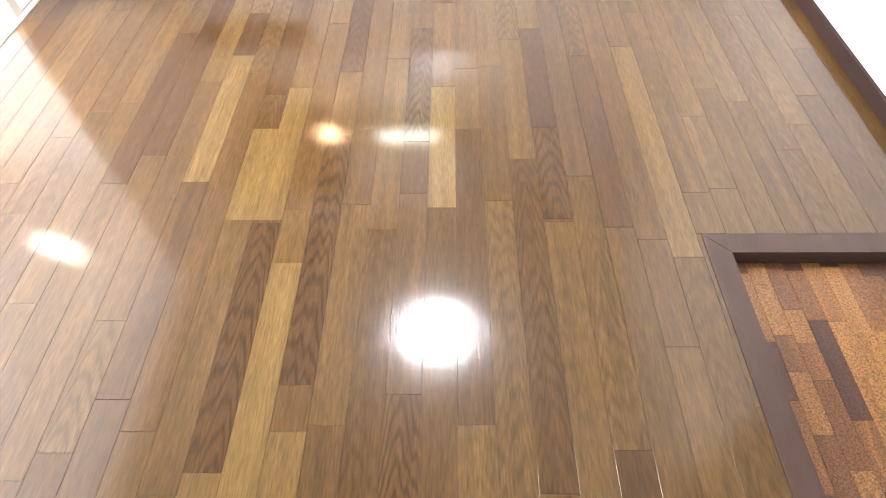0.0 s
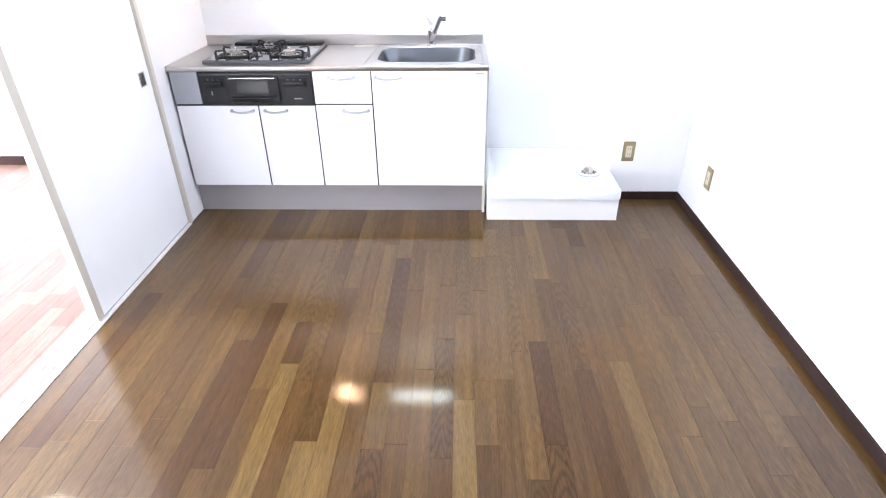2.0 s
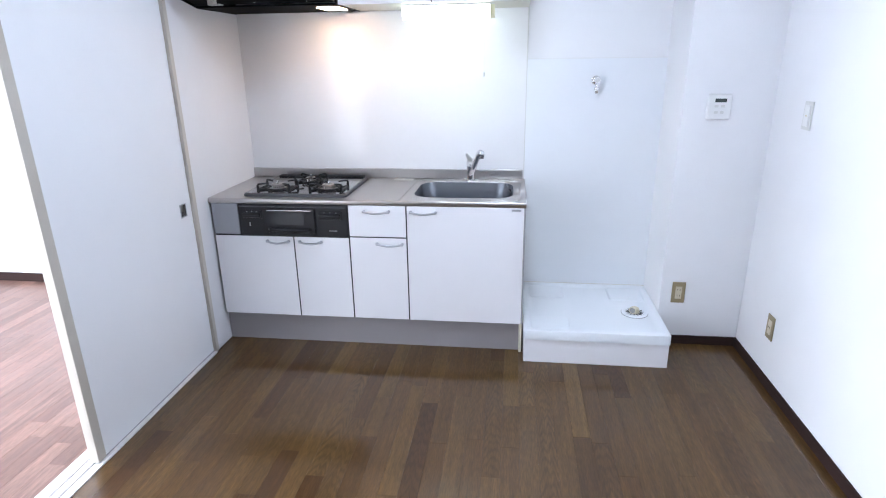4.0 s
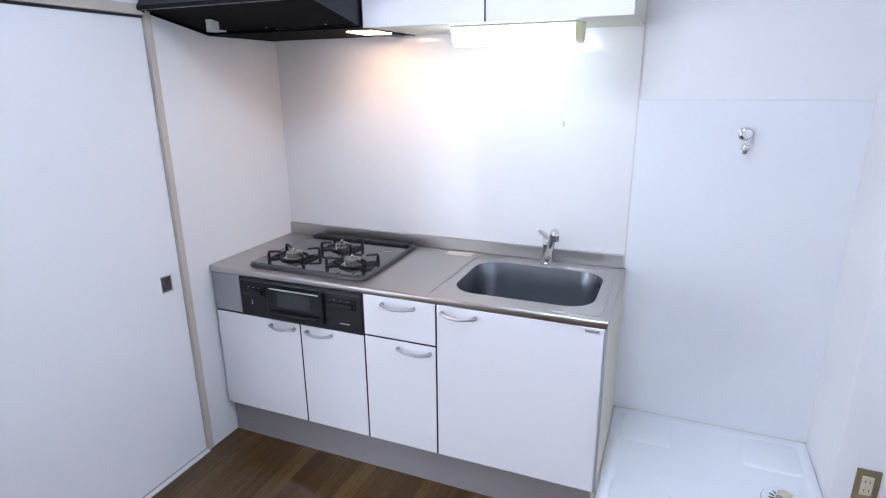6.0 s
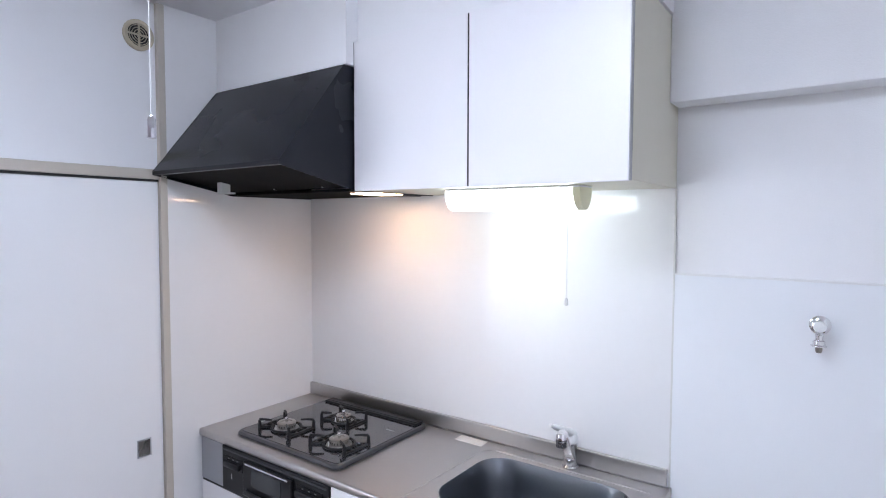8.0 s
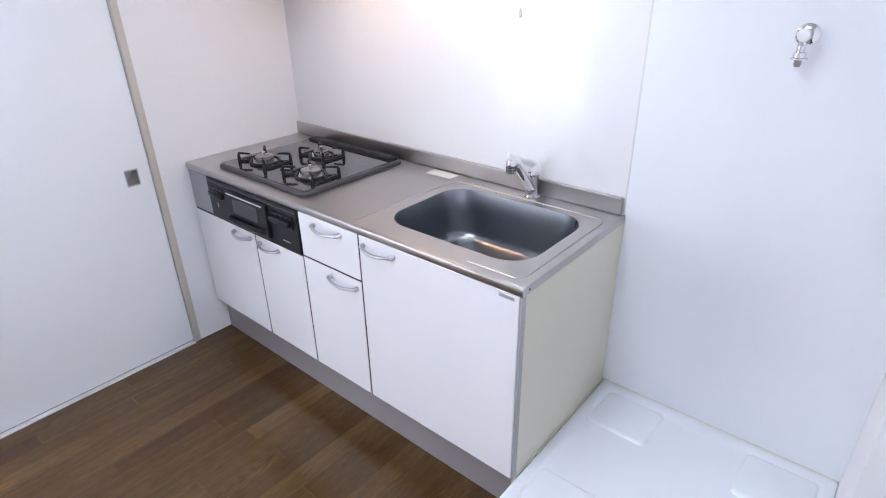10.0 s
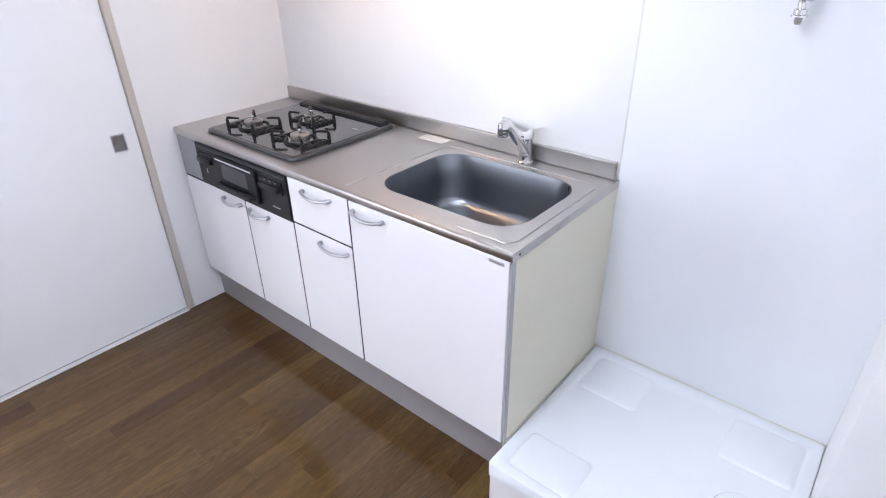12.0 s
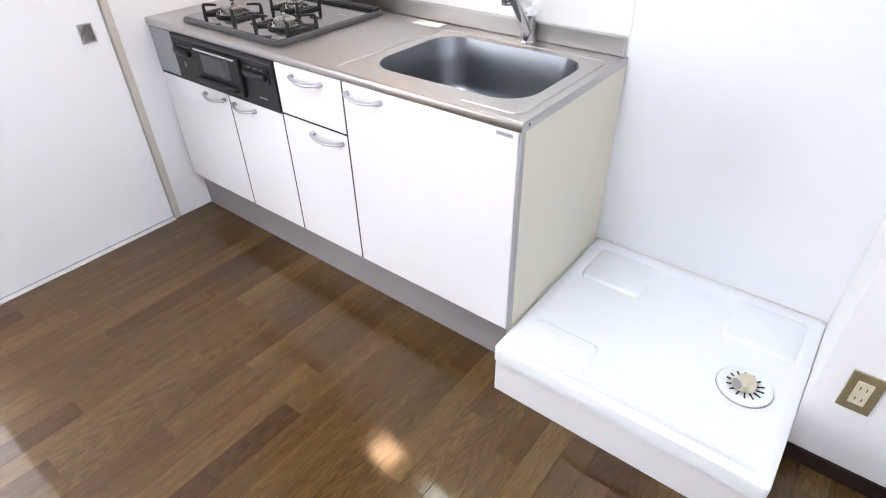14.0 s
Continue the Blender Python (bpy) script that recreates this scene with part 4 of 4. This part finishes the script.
def outlet(m, label, name="wall_outlet", twin=True):
    """Built in the plane y = 0, facing -y."""
    t = thing(name, m.translation, label, "outlet", "wall outlets")
    part("plate", plate_outline(0.035, 0.060, 0.006), GOLD_PLATE, t, "champagne metal plate")
    ins = part("insert", box(-0.017, 0.017, -0.0085, -0.004, -0.036, 0.036, 0.002), IVORY, t, "ivory socket insert")
    for zc in ((0.017, -0.017) if twin else (0.0,)):
        for dx in (-0.0065, 0.0065):
            part("slot", box(dx - 0.001, dx + 0.001, -0.0092, -0.008, zc - 0.005, zc + 0.005), DARK, ins)
    for o in t.children_recursive:
        o.data.transform(m)


def plate_outline(hw, hh, depth):
    return box(-hw, hw, -depth, 0, -hh, hh, 0.002)


outlet(pose(2.548, COL_Y, 0.308), "double wall outlet with a champagne metal plate on the pillar")
outlet(pose(RIGHT, -0.755, 0.291, 0, 0, -90), "wall outlet with a champagne metal plate on the side wall", twin=False)


def controller():
    m = pose(2.624, COL_Y, 1.300)
    t = thing("water_heater_controller", m.translation, "white plastic water heater remote on the pillar", "remote panel")
    body = part("body", box(-0.059, 0.059, -0.020, 0, -0.062, 0.062, 0.010, segments=3), WHITE_PLASTIC, t, "", True)
    part("display", box(-0.024, 0.030, -0.0215, -0.0195, 0.022, 0.040, 0.001), SCREEN, body, "dark display")
    for k, (dx, dz) in enumerate(((-0.015, 0.004), (0.015, 0.004), (-0.015, -0.026), (0.013, -0.026))):
        part("button", box(dx - 0.009, dx + 0.009, -0.0225, -0.0195, dz - 0.006, dz + 0.006, 0.002), PALE, body)
    part("mark", lathe([(0.006, -0.0205), (0.006, -0.022), (0.002, -0.0222)], (0.013, 0, -0.026), axis="y", steps=12), GREY_STRIP, body)
    for o in t.children_recursive:
        o.data.transform(m)


def light_switch():
    m = pose(RIGHT, -0.735, 1.288, 0, 0, -90)
    t = thing("light_switch", m.translation, "pale plastic wide light switch on the side wall", "switch")
    pl = part("plate", plate_outline(0.035, 0.060, 0.007), PALE, t)
    part("rocker", box(-0.022, 0.022, -0.011, -0.006, -0.045, 0.045, 0.003), WHITE_PLASTIC, pl)
    part("indicator", box(-0.004, 0.004, -0.0118, -0.0105, -0.003, 0.003), OLD_CREAM, pl)
    for o in t.children_recursive:
        o.data.transform(m)


controller()
light_switch()

# ---- entrance step and its cork floor ----
GX, GY, GZ = 2.288, -2.772, -0.041
def prism(outline, z0, z1):
    g = bmesh.new()
    up = [g.verts.new((x, y, z1)) for x, y in outline]
    dn = [g.verts.new((x, y, z0)) for x, y in outline]
    g.faces.new(up), g.faces.new(dn[::-1])
    for k in range(len(up)):
        g.faces.new((up[k], up[(k + 1) % len(up)], dn[(k + 1) % len(up)], dn[k]))
    return g


trim = structure("step_trim", prism([(2.228, REAR), (GX - 0.0004, REAR), (GX - 0.0004, GY - 0.0004), (2.228, GY + 0.0596)], -0.055, 0.002), TRIM_WOOD, "dark brown wooden step edge of the entrance", "trim")
part("cross_piece", prism([(2.2285, GY + 0.060), (3.55, GY + 0.060), (3.55, GY), (GX, GY)], -0.055, 0.002), TRIM_WOOD, trim)
part("mitre_joint", tube([(2.2285, GY + 0.0595, 0.0018), (GX, GY, 0.0018)], 0.0009, steps=6), SUBFLOOR, trim)
entry = structure("entry_floor", box(GX, 3.55, REAR, GY, GZ - 0.06, GZ - 0.003), SUBFLOOR, "entrance floor of orange-brown cork mosaic", "floor")

# ---- floors: boards one by one ----
W = 0.0758
slab = box(0.0, 2.236, REAR, 0, -0.06, -0.006)
box(2.236, RIGHT, GY + 0.05, 0, -0.06, -0.006, bm=slab)
floor = structure("floor", slab, SUBFLOOR, "glossy brown oak board floor", "floor")
structure("floor_entry_side", box(RIGHT, 3.55, -2.70, -2.58, -0.06, -0.006), SUBFLOOR, "floor strip under the entrance wall", "floor")


def board_uv(me, corners):
    """Board coordinates in metres from the middle of each board."""
    layer = me.uv_layers.new(name="board")
    for k, loop in enumerate(me.loops):
        layer.data[k].uv = corners[loop.vertex_index]


def board_mesh(name, w, l, h, gap=0.0003, chamfer=0.0003):
    verts, faces = board_shape(0, 0, w, l, 0.0, h, gap, chamfer, 0)
    me = bpy.data.meshes.new(name)
    me.from_pydata(verts, [], faces)
    board_uv(me, [v[:2] for v in verts])
    return me


def board_shape(x, y, w, l, z, h, gap, chamfer, n):
    verts = []
    for inset, zz in ((gap, z - h), (gap, z - chamfer), (gap + chamfer, z)):
        a, b = w / 2 - inset, l / 2 - inset
        verts += [(x - a, y - b, zz), (x + a, y - b, zz), (x + a, y + b, zz), (x - a, y + b, zz)]
    faces = [(n + q + k, n + q + (k + 1) % 4, n + q + 4 + (k + 1) % 4, n + q + 4 + k) for q in (0, 4) for k in range(4)]
    return verts, faces + [(n + 8, n + 9, n + 10, n + 11)]


def lay(rng, x_start, x_end, y_start, y_end, w, lengths):
    """Columns of boards along y: centre x, centre y, width, length."""
    out, x = [], x_start
    while x < x_end - 0.004:
        ww = min(w, x_end - x)
        y = y_start + rng.choice(lengths) * rng.random()
        prev = y_start
        while prev < y_end - 0.002:
            end = min(y, y_end)
            if end - prev > 0.03 or end >= y_end:
                out.append((x + ww / 2, (prev + end) / 2, ww, end - prev))
                prev = end
            y = end + rng.choice(lengths)
        x += ww
    return out


def pieces(boards, parent, name, material, z, near, limit=300, h=0.006, special=()):
    """The near boards one by one, each lying a hair out of level; the rest joined."""
    cache, rest, made, tilt = {}, [], 0, random.Random(11)
    for x, y, w, l in boards:
        if near(x, y) and made < limit:
            chosen = next((m for m, bx, y0, y1 in special if abs(x - bx) < 0.02 and abs(y - (y0 + y1) / 2) < 0.01), material)
            key = (round(w, 3), round(l, 3), chosen.name)
            if key not in cache:
                cache[key] = board_mesh(name, w, l, h)
                cache[key].materials.append(chosen)
            ob = new(name, cache[key])
            ob.location = (x, y, z)
            ob.rotation_euler = (0, radians(tilt.uniform(-0.07, 0.07)), 0)
            ob.parent = parent
            made += 1
        else:
            rest.append((x, y, w, l))
    verts, faces, local = [], [], []
    for x, y, w, l in rest:
        vs, fs = board_shape(x, y, w, l, z, h, 0.0003, 0.0003, len(verts))
        slope = math.tan(radians(tilt.uniform(-0.07, 0.07)))
        verts += [(vx, vy, vz + slope * (vx - x)) for vx, vy, vz in vs]
        local += [(vx - x, vy - y) for vx, vy, vz in vs]
        faces += fs
    if verts:
        me = bpy.data.meshes.new(name + "_rest")
        me.from_pydata(verts, [], faces)
        board_uv(me, local)
        me.materials.append(material)
        ob = new("further_" + name + "s", me)
        ob.parent = parent
        tagged(ob, kind="stuff")


rng = random.Random(7)
x_first = 1.003 - 13 * W
boards = [b for b in lay(rng, x_first, RIGHT - 0.001, REAR + 0.002, -0.001, W, (0.30, 0.6, 0.75, 0.9, 0.9, 1.2))]
kept = []
for x, y, w, l in boards:
    if x + w / 2 > 2.228 and y - l / 2 < GY + 0.061:      # cut round the step
        lo = max(y - l / 2, GY + 0.0615)
        if x - w / 2 < 2.228 - 0.01:
            ww, hi_y = 2.2275 - (x - w / 2), min(y + l / 2, GY + 0.0615)
            kept.append((x - w / 2 + ww / 2, (y - l / 2 + hi_y) / 2, ww, hi_y - y + l / 2))
        if y + l / 2 - lo > 0.004:
            kept.append((x, (y + l / 2 + lo) / 2, w, y + l / 2 - lo))
    else:
        kept.append((x, y, w, l))
kept += [((0.0146 + x_first) / 2, -0.30 - 0.6 * k, x_first - 0.0146, 0.6) for k in range(7)]
kept.append((0.0095, -0.63, 0.0095, 0.14))
# the boards that stand out: column counted from the first, its ends, its wood
SPECIAL = [(OAK_PALE, 15, -3.70, -2.80), (OAK_FIGURED, 16, -3.12, -2.33), (OAK_PALE, 11, -2.52, -1.92), (OAK_PALE, 20, -2.62, -2.10),
           (OAK_PALE, 14, -2.66, -2.10), (OAK_PALE, 13, -2.66, -2.30), (OAK_FIGURED, 14, -3.30, -2.67), (OAK_FIGURED, 19, -2.36, -1.76), (OAK_FIGURED, 24, -2.66, -2.30), (OAK_FIGURED, 19, -3.66, -3.14)]
special = []
for wood_kind, column, y0, y1 in SPECIAL:
    bx = x_first + (column + 0.5) * W
    cut = []
    for x, y, w, l in kept:
        lo, hi = y - l / 2, y + l / 2
        if abs(x - bx) > 0.02 or hi <= y0 or lo >= y1:
            cut.append((x, y, w, l))
            continue
        cut += [(x, (p + q) / 2, w, q - p) for p, q in ((lo, y0), (y1, hi)) if q - p > 0.004]
    kept = cut + [(bx, (y0 + y1) / 2, W, y1 - y0)]
    special.append((wood_kind, bx, y0, y1))
kept.sort(key=lambda p: abs(p[1] + 2.75) + 0.6 * abs(p[0] - 1.5))
pieces(kept, floor, "board", OAK, 0.0, lambda x, y: -3.8 < y < -1.2, special=special)
cork = lay(rng, GX + 0.001, 3.54, REAR + 0.002, GY - 0.001, 0.046, (0.09, 0.14, 0.19, 0.24))
pieces(cork, entry, "cork_strip", CORK, GZ, lambda x, y: x < 2.9 and y > -3.5, h=0.004)
room_boards = lay(rng, ROOM_X, -T - 0.002, ROOM_S, ROOM_Y - 0.012, 0.0758, (0.45, 0.6, 0.9))
room = bpy.data.objects["room_floor"]
pieces(room_boards, room, "room_board", RED_OAK, 0.0, lambda x, y: x > -1.5 and -2.6 < y, limit=200, h=0.005)
